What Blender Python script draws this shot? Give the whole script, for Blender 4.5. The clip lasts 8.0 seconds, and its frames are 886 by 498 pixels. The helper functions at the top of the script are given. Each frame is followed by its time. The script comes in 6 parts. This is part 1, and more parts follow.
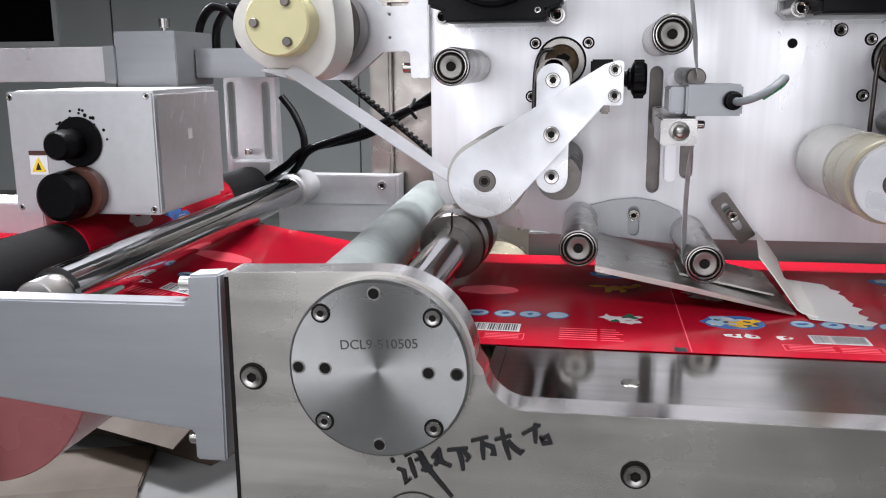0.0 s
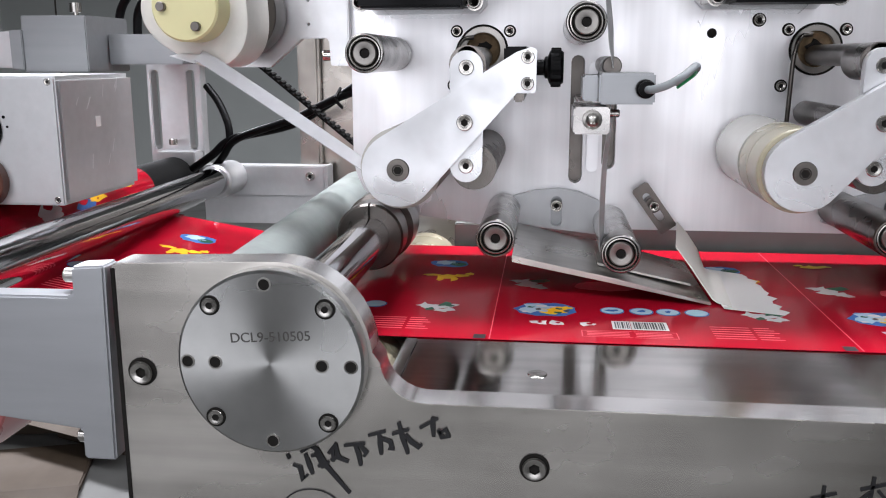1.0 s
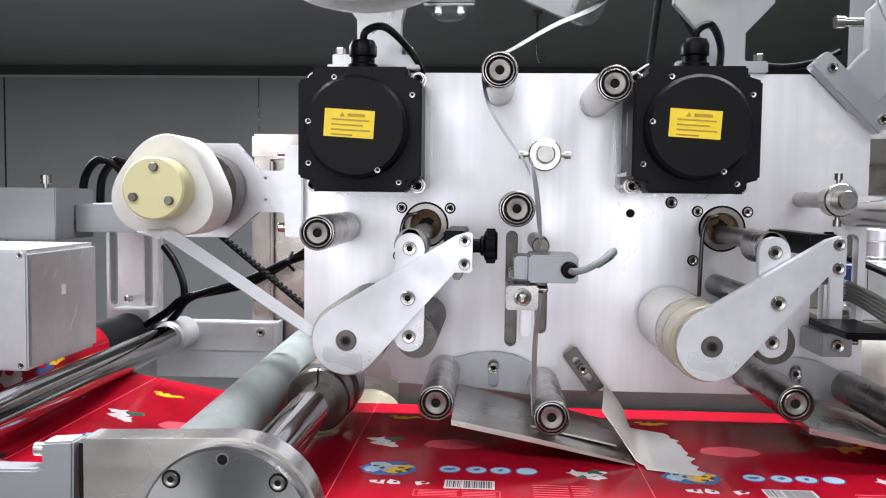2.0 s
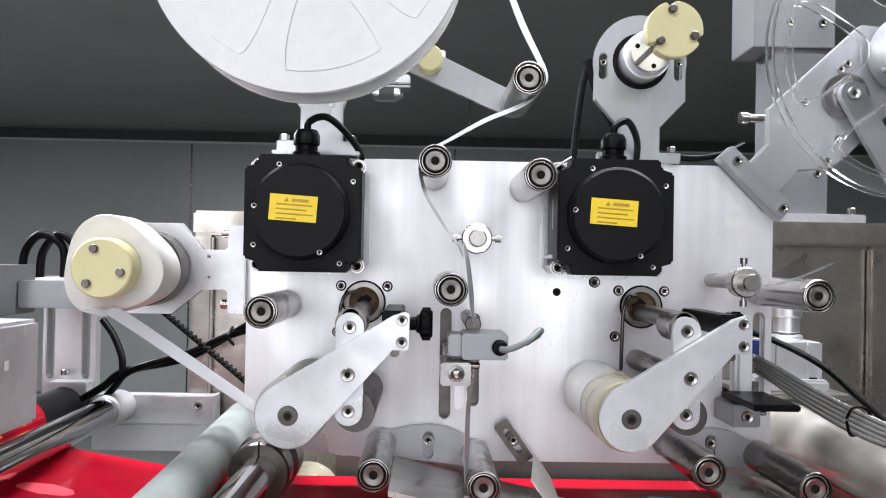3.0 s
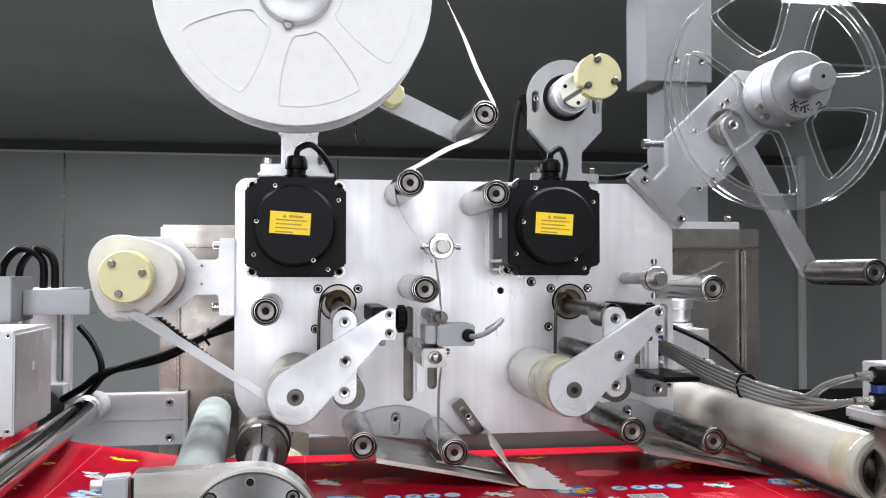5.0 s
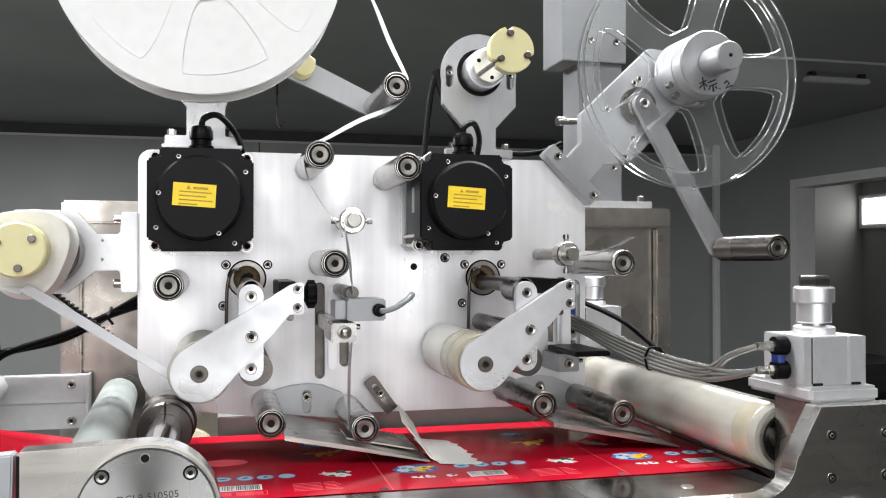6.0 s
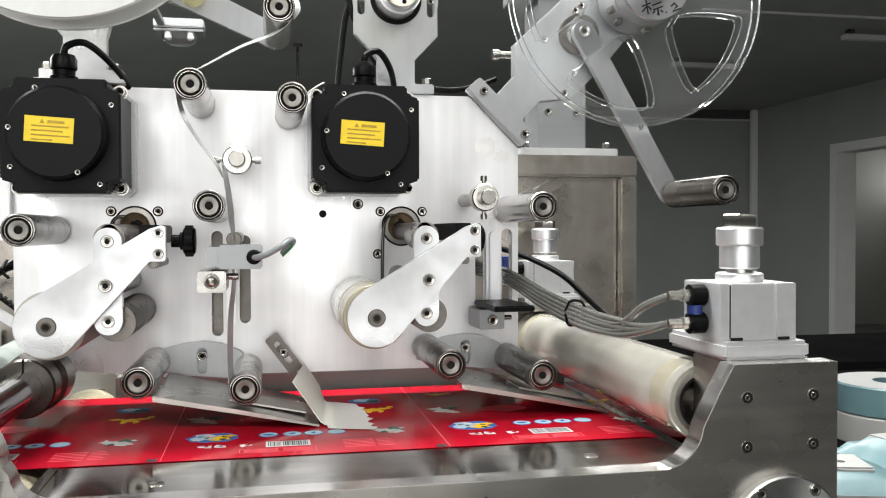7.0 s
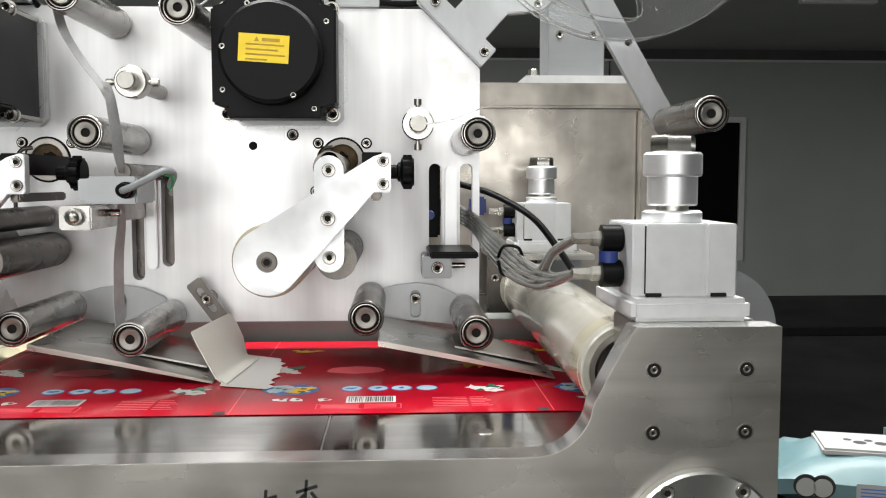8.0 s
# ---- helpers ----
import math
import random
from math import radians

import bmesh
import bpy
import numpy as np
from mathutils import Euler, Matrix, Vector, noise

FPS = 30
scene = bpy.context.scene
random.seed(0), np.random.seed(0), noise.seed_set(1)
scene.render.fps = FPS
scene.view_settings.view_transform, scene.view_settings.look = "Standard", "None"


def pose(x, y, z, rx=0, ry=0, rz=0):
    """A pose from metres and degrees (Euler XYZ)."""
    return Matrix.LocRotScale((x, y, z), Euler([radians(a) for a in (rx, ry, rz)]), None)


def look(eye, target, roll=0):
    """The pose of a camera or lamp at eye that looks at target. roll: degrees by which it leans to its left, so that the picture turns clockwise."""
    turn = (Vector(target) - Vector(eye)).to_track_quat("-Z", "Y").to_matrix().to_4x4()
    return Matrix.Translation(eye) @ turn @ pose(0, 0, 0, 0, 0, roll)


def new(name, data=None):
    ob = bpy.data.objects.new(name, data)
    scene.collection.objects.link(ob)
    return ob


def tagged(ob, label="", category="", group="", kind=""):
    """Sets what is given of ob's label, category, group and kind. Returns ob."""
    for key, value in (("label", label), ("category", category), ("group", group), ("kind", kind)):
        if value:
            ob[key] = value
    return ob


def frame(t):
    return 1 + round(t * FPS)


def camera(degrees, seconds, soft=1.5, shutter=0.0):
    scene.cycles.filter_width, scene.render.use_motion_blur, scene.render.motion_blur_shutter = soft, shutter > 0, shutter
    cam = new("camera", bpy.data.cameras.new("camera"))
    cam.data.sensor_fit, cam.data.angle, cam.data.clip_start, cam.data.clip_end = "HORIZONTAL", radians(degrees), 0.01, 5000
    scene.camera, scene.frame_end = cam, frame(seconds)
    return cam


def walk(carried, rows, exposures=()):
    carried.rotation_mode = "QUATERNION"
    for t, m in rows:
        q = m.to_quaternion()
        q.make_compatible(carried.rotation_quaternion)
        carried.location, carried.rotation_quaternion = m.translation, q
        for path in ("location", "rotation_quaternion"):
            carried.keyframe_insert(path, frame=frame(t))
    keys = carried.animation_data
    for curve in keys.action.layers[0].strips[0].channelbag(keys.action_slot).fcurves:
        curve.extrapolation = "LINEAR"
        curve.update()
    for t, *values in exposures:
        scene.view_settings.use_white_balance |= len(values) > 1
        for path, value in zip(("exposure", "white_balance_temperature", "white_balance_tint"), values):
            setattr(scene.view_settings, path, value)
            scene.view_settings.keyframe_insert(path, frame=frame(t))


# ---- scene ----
cam = camera(53.3, 8.0, soft=1.1)
PATH = [
    (0, (0.011, 0.017, 1.195), (-0.316, 1.947, 0.787), -0.5),
    (0.5, (0.023, 0.025, 1.191), (-0.26, 1.96, 0.775), -0.4),
    (1, (0.035, 0.03, 1.191), (-0.193, 1.972, 0.768), -0.1),
    (1.2, (0.039, 0.027, 1.197), (-0.157, 1.974, 0.784), 0.2),
    (1.5, (0.043, 0.013, 1.209), (-0.124, 1.982, 0.897), 0.4),
    (2, (0.041, -0.015, 1.22), (-0.071, 1.978, 1.1), 0.7),
    (2.2, (0.042, -0.024, 1.222), (-0.034, 1.974, 1.157), 0.7),
    (3.3, (0.034, -0.067, 1.234), (0.106, 1.931, 1.28), 1.1),
    (3.5, (0.021, -0.079, 1.235), (0.117, 1.918, 1.29), 1.0),
    (4, (-0.015, -0.11, 1.237), (0.147, 1.883, 1.292), 0.6),
    (4.2, (-0.027, -0.129, 1.236), (0.164, 1.861, 1.297), 0.4),
    (5.3, (-0.051, -0.181, 1.224), (0.314, 1.785, 1.265), 0.1),
    (5.5, (-0.052, -0.178, 1.222), (0.345, 1.782, 1.255), 0.2),
    (6, (-0.035, -0.169, 1.216), (0.448, 1.771, 1.238), 0.0),
    (6.5, (0.008, -0.15, 1.204), (0.557, 1.773, 1.182), -0.2),
    (6.8, (0.062, -0.128, 1.194), (0.549, 1.811, 1.165), -0.1),
    (7, (0.1, -0.114, 1.193), (0.491, 1.847, 1.15), -0.2),
    (7.5, (0.197, -0.08, 1.184), (0.423, 1.904, 1.077), 0.2),
    (8, (0.266, -0.031, 1.179), (0.37, 1.96, 1.027), 0.0),
]
walk(cam, [(t, look(eye, target, roll)) for t, eye, target, roll in PATH],
     [(0.0, -0.20, 6250, 14.0), (2.0, -0.14, 6260, 14.0), (4.0, -0.13, 6280, 13.0), (5.5, -0.06, 6350, 12.0), (6.5, -0.02, 6700, 8.0), (8.0, -0.06, 6750, 7.0)])

# ---- world and light ----
world = bpy.data.worlds.new("world")
scene.world = world
world.use_nodes = True
world.node_tree.nodes["Background"].inputs[0].default_value = (0.85, 0.92, 1.0, 1)
world.node_tree.nodes["Background"].inputs[1].default_value = 0.02
scene.view_settings.exposure = 0.0


def area_lamp(name, eye, target, sx, sy, watts, colour=(0.965, 0.98, 1.0)):
    d = bpy.data.lights.new(name, "AREA")
    d.shape, d.size, d.size_y, d.energy, d.color = "RECTANGLE", sx, sy, watts, colour
    ob = new(name, d)
    ob.matrix_world = look(eye, target)
    return ob


CEIL = 2.38
# unseen lamps: first pair from the film's shade, the others added as fill
LAMPS = [(-0.45, 0.83, 52), (0.75, 0.83, 34), (-0.75, -0.95, 32), (0.75, -0.95, 15), (-2.4, 3.1, 250), (1.8, 3.0, 38)]
for lx, ly, watts in LAMPS:
    area_lamp("unseen_ceiling_lamp", (lx, ly, CEIL - 0.05), (lx, ly, 0), 1.15, 0.28, watts)
# front light from an unseen window, added behind the camera
area_lamp("window_light", (-0.5, -3.12, 1.40), (-0.5, 0, 1.40), 3.3, 1.3, 32, (0.985, 0.985, 1.0))


# ---- materials ----
def material(name, colour, rough=0.5, metal=0.0, spread=0.08, grain=60.0, stretch=(1, 1, 1), bump=0.0,
             stain=0.0, stain_scale=6.0, rough_spread=0.08, clear=0.0, per_object=0.0, coat=0.0):
    m = bpy.data.materials.new(name)
    m.use_nodes = True
    nt = m.node_tree
    n, l = nt.nodes, nt.links
    b = n["Principled BSDF"]
    co = n.new("ShaderNodeTexCoord")
    mp = n.new("ShaderNodeMapping")
    mp.inputs["Scale"].default_value = stretch
    l.new(co.outputs["Object"], mp.inputs["Vector"])
    fine = n.new("ShaderNodeTexNoise")
    fine.inputs["Scale"].default_value, fine.inputs["Detail"].default_value = grain, 4
    l.new(mp.outputs["Vector"], fine.inputs["Vector"])
    wide = n.new("ShaderNodeTexNoise")
    wide.inputs["Scale"].default_value, wide.inputs["Detail"].default_value = stain_scale, 3
    l.new(co.outputs["Object"], wide.inputs["Vector"])
    r1 = n.new("ShaderNodeMapRange")
    r1.inputs["From Min"].default_value, r1.inputs["From Max"].default_value = 0.25, 0.75
    r1.inputs["To Min"].default_value, r1.inputs["To Max"].default_value = 1 - spread, 1 + spread
    l.new(fine.outputs["Fac"], r1.inputs["Value"])
    r2 = n.new("ShaderNodeMapRange")
    r2.inputs["From Min"].default_value, r2.inputs["From Max"].default_value = 0.35, 0.7
    r2.inputs["To Min"].default_value, r2.inputs["To Max"].default_value = 1 + stain * 0.4, 1 - stain
    l.new(wide.outputs["Fac"], r2.inputs["Value"])
    mul = n.new("ShaderNodeMath")
    mul.operation = "MULTIPLY"
    l.new(r1.outputs[0], mul.inputs[0])
    l.new(r2.outputs[0], mul.inputs[1])
    last = mul
    if per_object:
        oi = n.new("ShaderNodeObjectInfo")
        r3 = n.new("ShaderNodeMapRange")
        r3.inputs["To Min"].default_value, r3.inputs["To Max"].default_value = 1 - per_object, 1 + per_object
        l.new(oi.outputs["Random"], r3.inputs["Value"])
        m2 = n.new("ShaderNodeMath")
        m2.operation = "MULTIPLY"
        l.new(mul.outputs[0], m2.inputs[0])
        l.new(r3.outputs[0], m2.inputs[1])
        last = m2
    vm = n.new("ShaderNodeVectorMath")
    vm.operation = "SCALE"
    vm.inputs[0].default_value = colour
    l.new(last.outputs[0], vm.inputs["Scale"])
    l.new(vm.outputs[0], b.inputs["Base Color"])
    r4 = n.new("ShaderNodeMapRange")
    r4.inputs["From Min"].default_value, r4.inputs["From Max"].default_value = 0.3, 0.7
    r4.inputs["To Min"].default_value = max(0.02, rough - rough_spread)
    r4.inputs["To Max"].default_value = min(1, rough + rough_spread)
    l.new(wide.outputs["Fac"], r4.inputs["Value"])
    l.new(r4.outputs[0], b.inputs["Roughness"])
    b.inputs["Metallic"].default_value = metal
    b.inputs["Transmission Weight"].default_value = clear
    b.inputs["Coat Weight"].default_value = coat
    b.inputs["Coat Roughness"].default_value = 0.12
    if bump:
        bp = n.new("ShaderNodeBump")
        bp.inputs["Strength"].default_value, bp.inputs["Distance"].default_value = bump, 0.0004
        l.new(fine.outputs["Fac"], bp.inputs["Height"])
        l.new(bp.outputs[0], b.inputs["Normal"])
    return m


ALU = material("brushed_aluminium", (0.80, 0.80, 0.815), 0.42, 1.0, 0.05, 90, (1, 1, 0.06), 0.10, 0.05, 9)
ALU_PLATE = material("brushed_aluminium_plate", (0.80, 0.795, 0.81), 0.38, 0.5, 0.06, 120, (1, 1, 0.03), 0.14, 0.15, 9)
ALU_MATT = material("matt_anodised_aluminium", (0.57, 0.572, 0.58), 0.38, 0.6, 0.04, 160, (1, 1, 1), 0.10, 0.05, 8)
ALU_GREY = material("grey_anodised_aluminium", (0.25, 0.256, 0.264), 0.38, 0.75, 0.04, 150, (0.1, 1, 1), 0.08, 0.06, 8)
STEEL = material("brushed_stainless_steel", (0.535, 0.515, 0.485), 0.30, 1.0, 0.10, 130, (0.05, 1, 1), 0.12, 0.20, 14, 0.10)
ALU_SATIN = material("satin_anodised_aluminium", (0.37, 0.375, 0.385), 0.36, 0.65, 0.05, 150, (1, 1, 0.2), 0.10, 0.08, 10)
STEEL_DISC = material("turned_steel_disc", (0.50, 0.50, 0.49), 0.30, 1.0, 0.05, 120, (1, 1, 1), 0.05, 0.08, 14)
STEEL_PANEL = material("weathered_stainless_panel", (0.39, 0.36, 0.325), 0.33, 1.0, 0.10, 60, (1, 1, 0.1), 0.06, 0.45, 15, 0.14)
TABLE_STEEL = material("polished_stainless_table", (0.56, 0.55, 0.53), 0.15, 1.0, 0.12, 140, (0.06, 1, 1), 0.04, 0.16, 10, 0.06)
ROLL_STEEL = material("worn_roller_steel", (0.40, 0.385, 0.37), 0.24, 1.0, 0.10, 120, (1, 0.08, 1), 0.10, 0.16, 30)
DARK_STEEL = material("blued_dark_steel", (0.135, 0.122, 0.112), 0.30, 0.95, 0.15, 90, (1, 0.2, 1), 0.12, 0.2, 25)
CHROME = material("hard_chrome", (0.46, 0.46, 0.47), 0.10, 1.0, 0.03, 60, (1, 0.1, 1), 0.02, 0.06, 14, 0.04)
BOLT = material("nickel_screw", (0.40, 0.385, 0.36), 0.24, 1.0, 0.10, 300, per_object=0.2)
BLACK = material("black_plastic", (0.003, 0.003, 0.0033), 0.38, 0.0, 0.15, 200, bump=0.05, stain=0.1)
BLACK_PAINT = material("black_powder_coat", (0.006, 0.006, 0.007), 0.42, 0.0, 0.10, 500, bump=0.10, stain=0.1)
# near-black: painted shade of holes and gaps, also seals and grease
DARK = material("recess_shade_and_dark_parts", (0.012, 0.011, 0.010), 0.7, 0.0, 0.1, 90)
RUST = material("greasy_bearing", (0.20, 0.14, 0.08), 0.5, 0.4, 0.5, 130, stain=0.4, stain_scale=60)
RUBBER = material("black_rubber", (0.010, 0.010, 0.010), 0.62, 0.0, 0.12, 200, bump=0.1)
PALE_RUBBER = material("pale_grey_rubber", (0.20, 0.222, 0.212), 0.5, 0.0, 0.05, 200, stain=0.13, stain_scale=22, bump=0.04)
WHITE_ROLL = material("off_white_silicone", (0.40, 0.385, 0.345), 0.20, 0.0, 0.04, 90, stain=0.06, stain_scale=14)
EXIT_ROLL = material("worn_silicone_sleeve", (0.36, 0.345, 0.305), 0.16, 0.0, 0.06, 90, (1, 0.2, 1), stain=0.32, stain_scale=16, coat=0.4)
PACK_WHITE = material("white_packaging", (0.27, 0.27, 0.265), 0.4, 0.0, 0.04, 40, stain=0.08)
CREAM_ROLL = material("yellowed_silicone", (0.38, 0.345, 0.245), 0.28, 0.0, 0.04, 90, stain=0.10, stain_scale=25)
WHITE = material("white_plastic", (0.84, 0.84, 0.83), 0.45, 0.0, 0.03, 90, stain=0.04)
TAPE = material("white_label_tape", (0.68, 0.68, 0.69), 0.40, 0.0, 0.04, 90, stain=0.06, stain_scale=30)
WASTE = material("stretched_waste_tape", (0.46, 0.46, 0.475), 0.40, 0.0, 0.06, 90, stain=0.10, stain_scale=30)
LINER = material("worn_liner_tape", (0.40, 0.40, 0.405), 0.35, 0.0, 0.10, 200, stain=0.2, stain_scale=40)
WAX = material("wound_tape_roll", (0.66, 0.645, 0.60), 0.50, 0.0, 0.04, 150, (1, 6, 1), stain=0.06, stain_scale=20)
YELLOW_CORE = material("pale_yellow_plastic", (0.68, 0.63, 0.34), 0.42, 0.0, 0.03, 60, stain=0.05)
LABEL_YELLOW = material("yellow_warning_label", (0.90, 0.64, 0.015), 0.45, 0.0, 0.04, 60)
INK = material("black_ink", (0.004, 0.004, 0.005), 0.6, 0.0, 0.2, 300)
LABEL_INK = material("label_print", (0.46, 0.29, 0.015), 0.5, 0.0, 0.2, 300)
ENGRAVED = material("engraved_steel", (0.10, 0.095, 0.09), 0.5, 0.8, 0.3, 400)
BROWN = material("brown_bakelite", (0.085, 0.03, 0.018), 0.4, 0.0, 0.2, 60)
BLUE = material("blue_release_ring", (0.012, 0.03, 0.16), 0.4, 0.0, 0.1, 60)
GREY_CABLE = material("grey_cable_sheath", (0.20, 0.215, 0.225), 0.5, 0.0, 0.05, 90)
GREEN_LED = material("green_wire", (0.02, 0.30, 0.10), 0.4, 0.0, 0.1, 90)
FILM = material("glossy_red_film", (0.33, 0.0050, 0.016), 0.11, 0.0, 0.05, 40, stain=0.06, stain_scale=18, bump=0.03)
P_WHITE = material("white_print", (0.58, 0.55, 0.55), 0.22, 0.0, 0.05, 60)
P_BLUE = material("blue_print", (0.05, 0.135, 0.36), 0.22, 0.0, 0.1, 60)
P_PALE = material("pale_blue_print", (0.36, 0.50, 0.60), 0.22, 0.0, 0.1, 60)
P_YELLOW = material("yellow_print", (0.80, 0.45, 0.02), 0.22, 0.0, 0.1, 60)
P_GREEN = material("dark_green_print", (0.03, 0.10, 0.06), 0.22, 0.0, 0.1, 60)
P_PINK = material("pink_print", (0.80, 0.10, 0.13), 0.22, 0.0, 0.1, 60)
WALL = material("grey_wall_panel", (0.37, 0.388, 0.375), 0.42, 0.0, 0.04, 3, stain=0.10, stain_scale=0.7)
CEILING = material("dark_ceiling_panel", (0.29, 0.304, 0.291), 0.5, 0.0, 0.04, 3, stain=0.12, stain_scale=0.6)
FLOOR = material("grey_floor_paint", (0.12, 0.12, 0.115), 0.4, 0.0, 0.1, 12, stain=0.2, stain_scale=2)
PALE_WALL = material("pale_room_wall", (0.30, 0.30, 0.295), 0.6, 0.0, 0.04, 3, stain=0.08, stain_scale=0.8)
TRIM = material("pale_metal_trim", (0.62, 0.62, 0.61), 0.4, 0.1, 0.05, 20)
DARK_CARTON = material("dark_stained_card", (0.022, 0.017, 0.012), 0.8, 0.0, 0.2, 30, stain=0.3)
CARTON = material("brown_cardboard", (0.044, 0.029, 0.017), 0.75, 0.0, 0.08, 30, stain=0.12, stain_scale=5)
BLUE_PACK = material("light_blue_packaging", (0.085, 0.15, 0.165), 0.4, 0.0, 0.06, 30, stain=0.15, stain_scale=12)
DESK = material("dark_work_surface", (0.005, 0.005, 0.005), 0.8, 0.0, 0.2, 30, stain=0.2)


def radial_sheen(m, amount):
    """Turning marks: a sheen that runs round the axis along y."""
    nt = m.node_tree
    b = nt.nodes["Principled BSDF"]
    tan = nt.nodes.new("ShaderNodeTangent")
    tan.direction_type, tan.axis = "RADIAL", "Y"
    b.inputs["Anisotropic"].default_value = amount
    nt.links.new(tan.outputs[0], b.inputs["Tangent"])


radial_sheen(STEEL_DISC, 0.85)
LEVER = material("brushed_lever_aluminium", (0.66, 0.665, 0.68), 0.36, 0.75, 0.06, 110, (0.25, 1, 0.25), 0.10, 0.16, 22, 0.12)
STEEL_FRAME = material("brushed_frame_steel", (0.52, 0.495, 0.46), 0.27, 1.0, 0.12, 150, (0.04, 1, 1), 0.14, 0.22, 16, 0.10)
NEXT_WALL = material("warm_grey_wall", (0.46, 0.45, 0.42), 0.6, 0.0, 0.04, 3, stain=0.08, stain_scale=0.8)
ALU_ARM = material("grey_milled_aluminium", (0.46, 0.47, 0.49), 0.34, 0.75, 0.05, 150, (0.1, 1, 1), 0.10, 0.12, 9)
BEAM = material("grey_cast_beam", (0.17, 0.18, 0.172), 0.5, 0.3, 0.08, 60, stain=0.15)
EXIT_BAND = material("yellowed_sleeve_band", (0.36, 0.33, 0.25), 0.14, 0.0, 0.06, 90, stain=0.2, stain_scale=20, coat=0.8)
GAP_SHADE = material("painted_gap_shade", (0.07, 0.072, 0.07), 0.7, 0.0, 0.1, 9)


def brushed(m, amount, turn):
    """A sheen drawn out along or across the horizontal brushing of an upright face."""
    nt = m.node_tree
    b = nt.nodes["Principled BSDF"]
    tan = nt.nodes.new("ShaderNodeTangent")
    tan.direction_type, tan.axis = "RADIAL", "Z"
    b.inputs["Anisotropic"].default_value = amount
    b.inputs["Anisotropic Rotation"].default_value = turn
    nt.links.new(tan.outputs[0], b.inputs["Tangent"])


def streaks(m, stretch, scale, amount, gloss):
    """Long soft streaks of handling and polishing in the colour and the gloss."""
    nt = m.node_tree
    n, l = nt.nodes, nt.links
    b = n["Principled BSDF"]
    co, mp, tex = n.new("ShaderNodeTexCoord"), n.new("ShaderNodeMapping"), n.new("ShaderNodeTexNoise")
    mp.inputs["Scale"].default_value = stretch
    tex.inputs["Scale"].default_value, tex.inputs["Detail"].default_value = scale, 5
    l.new(co.outputs["Object"], mp.inputs["Vector"])
    l.new(mp.outputs["Vector"], tex.inputs["Vector"])
    for socket, low, high, how in (("Base Color", 1 + amount * 0.3, 1 - amount, "SCALE"), ("Roughness", -gloss, gloss, "ADD")):
        before = b.inputs[socket].links[0].from_socket
        rng = n.new("ShaderNodeMapRange")
        rng.inputs["From Min"].default_value, rng.inputs["From Max"].default_value = 0.38, 0.66
        rng.inputs["To Min"].default_value, rng.inputs["To Max"].default_value = low, high
        l.new(tex.outputs["Fac"], rng.inputs["Value"])
        if how == "SCALE":
            op = n.new("ShaderNodeVectorMath")
            op.operation = "SCALE"
            l.new(before, op.inputs[0])
            l.new(rng.outputs[0], op.inputs["Scale"])
        else:
            op = n.new("ShaderNodeMath")
            op.operation = "ADD"
            l.new(before, op.inputs[0])
            l.new(rng.outputs[0], op.inputs[1])
        l.new(op.outputs[0], b.inputs[socket])


brushed(STEEL_FRAME, 0.75, 0.25)
streaks(STEEL_FRAME, (0.25, 1, 1), 22, 0.14, 0.06)
streaks(ALU_PLATE, (1, 1, 0.16), 16, 0.13, 0.08)
streaks(LEVER, (1, 1, 1), 30, 0.10, 0.06)
streaks(ALU_MATT, (1, 1, 0.5), 14, 0.10, 0.06)
streaks(TABLE_STEEL, (0.5, 1, 1), 18, 0.22, 0.05)
streaks(EXIT_ROLL, (1, 0.12, 1), 30, 0.25, 0.05)
streaks(PALE_RUBBER, (1, 1, 1), 18, 0.16, 0.05)


def clear_plastic(name, tint=(0.97, 0.98, 0.98), rough=0.03, ior=1.3):
    m = bpy.data.materials.new(name)
    m.use_nodes = True
    b = m.node_tree.nodes["Principled BSDF"]
    b.inputs["Base Color"].default_value = (*tint, 1)
    b.inputs["Roughness"].default_value = rough
    b.inputs["Transmission Weight"].default_value = 1.0
    b.inputs["IOR"].default_value = ior
    return m


ACRYLIC = clear_plastic("clear_acrylic", ior=1.12)
ACRYLIC.node_tree.nodes["Principled BSDF"].inputs["Transmission Weight"].default_value = 0.985
GLASS = clear_plastic("window_glass", (0.9, 0.92, 0.92))
TUBE = clear_plastic("clear_air_tube", (0.19, 0.19, 0.178), 0.14, 1.35)
TUBE.node_tree.nodes["Principled BSDF"].inputs["Transmission Weight"].default_value = 0.45
WORN_END = clear_plastic("worn_clear_strip", (0.80, 0.78, 0.76), 0.35, 1.3)
WORN_END.node_tree.nodes["Principled BSDF"].inputs["Transmission Weight"].default_value = 0.30
FINGER = clear_plastic("milky_plastic_strip", (0.76, 0.74, 0.69), 0.5, 1.3)
FINGER.node_tree.nodes["Principled BSDF"].inputs["Transmission Weight"].default_value = 0.12


def glow(name, colour, strength):
    m = bpy.data.materials.new(name)
    m.use_nodes = True
    b = m.node_tree.nodes["Principled BSDF"]
    b.inputs["Base Color"].default_value = (*colour, 1)
    b.inputs["Emission Color"].default_value = (*colour, 1)
    b.inputs["Emission Strength"].default_value = strength
    return m


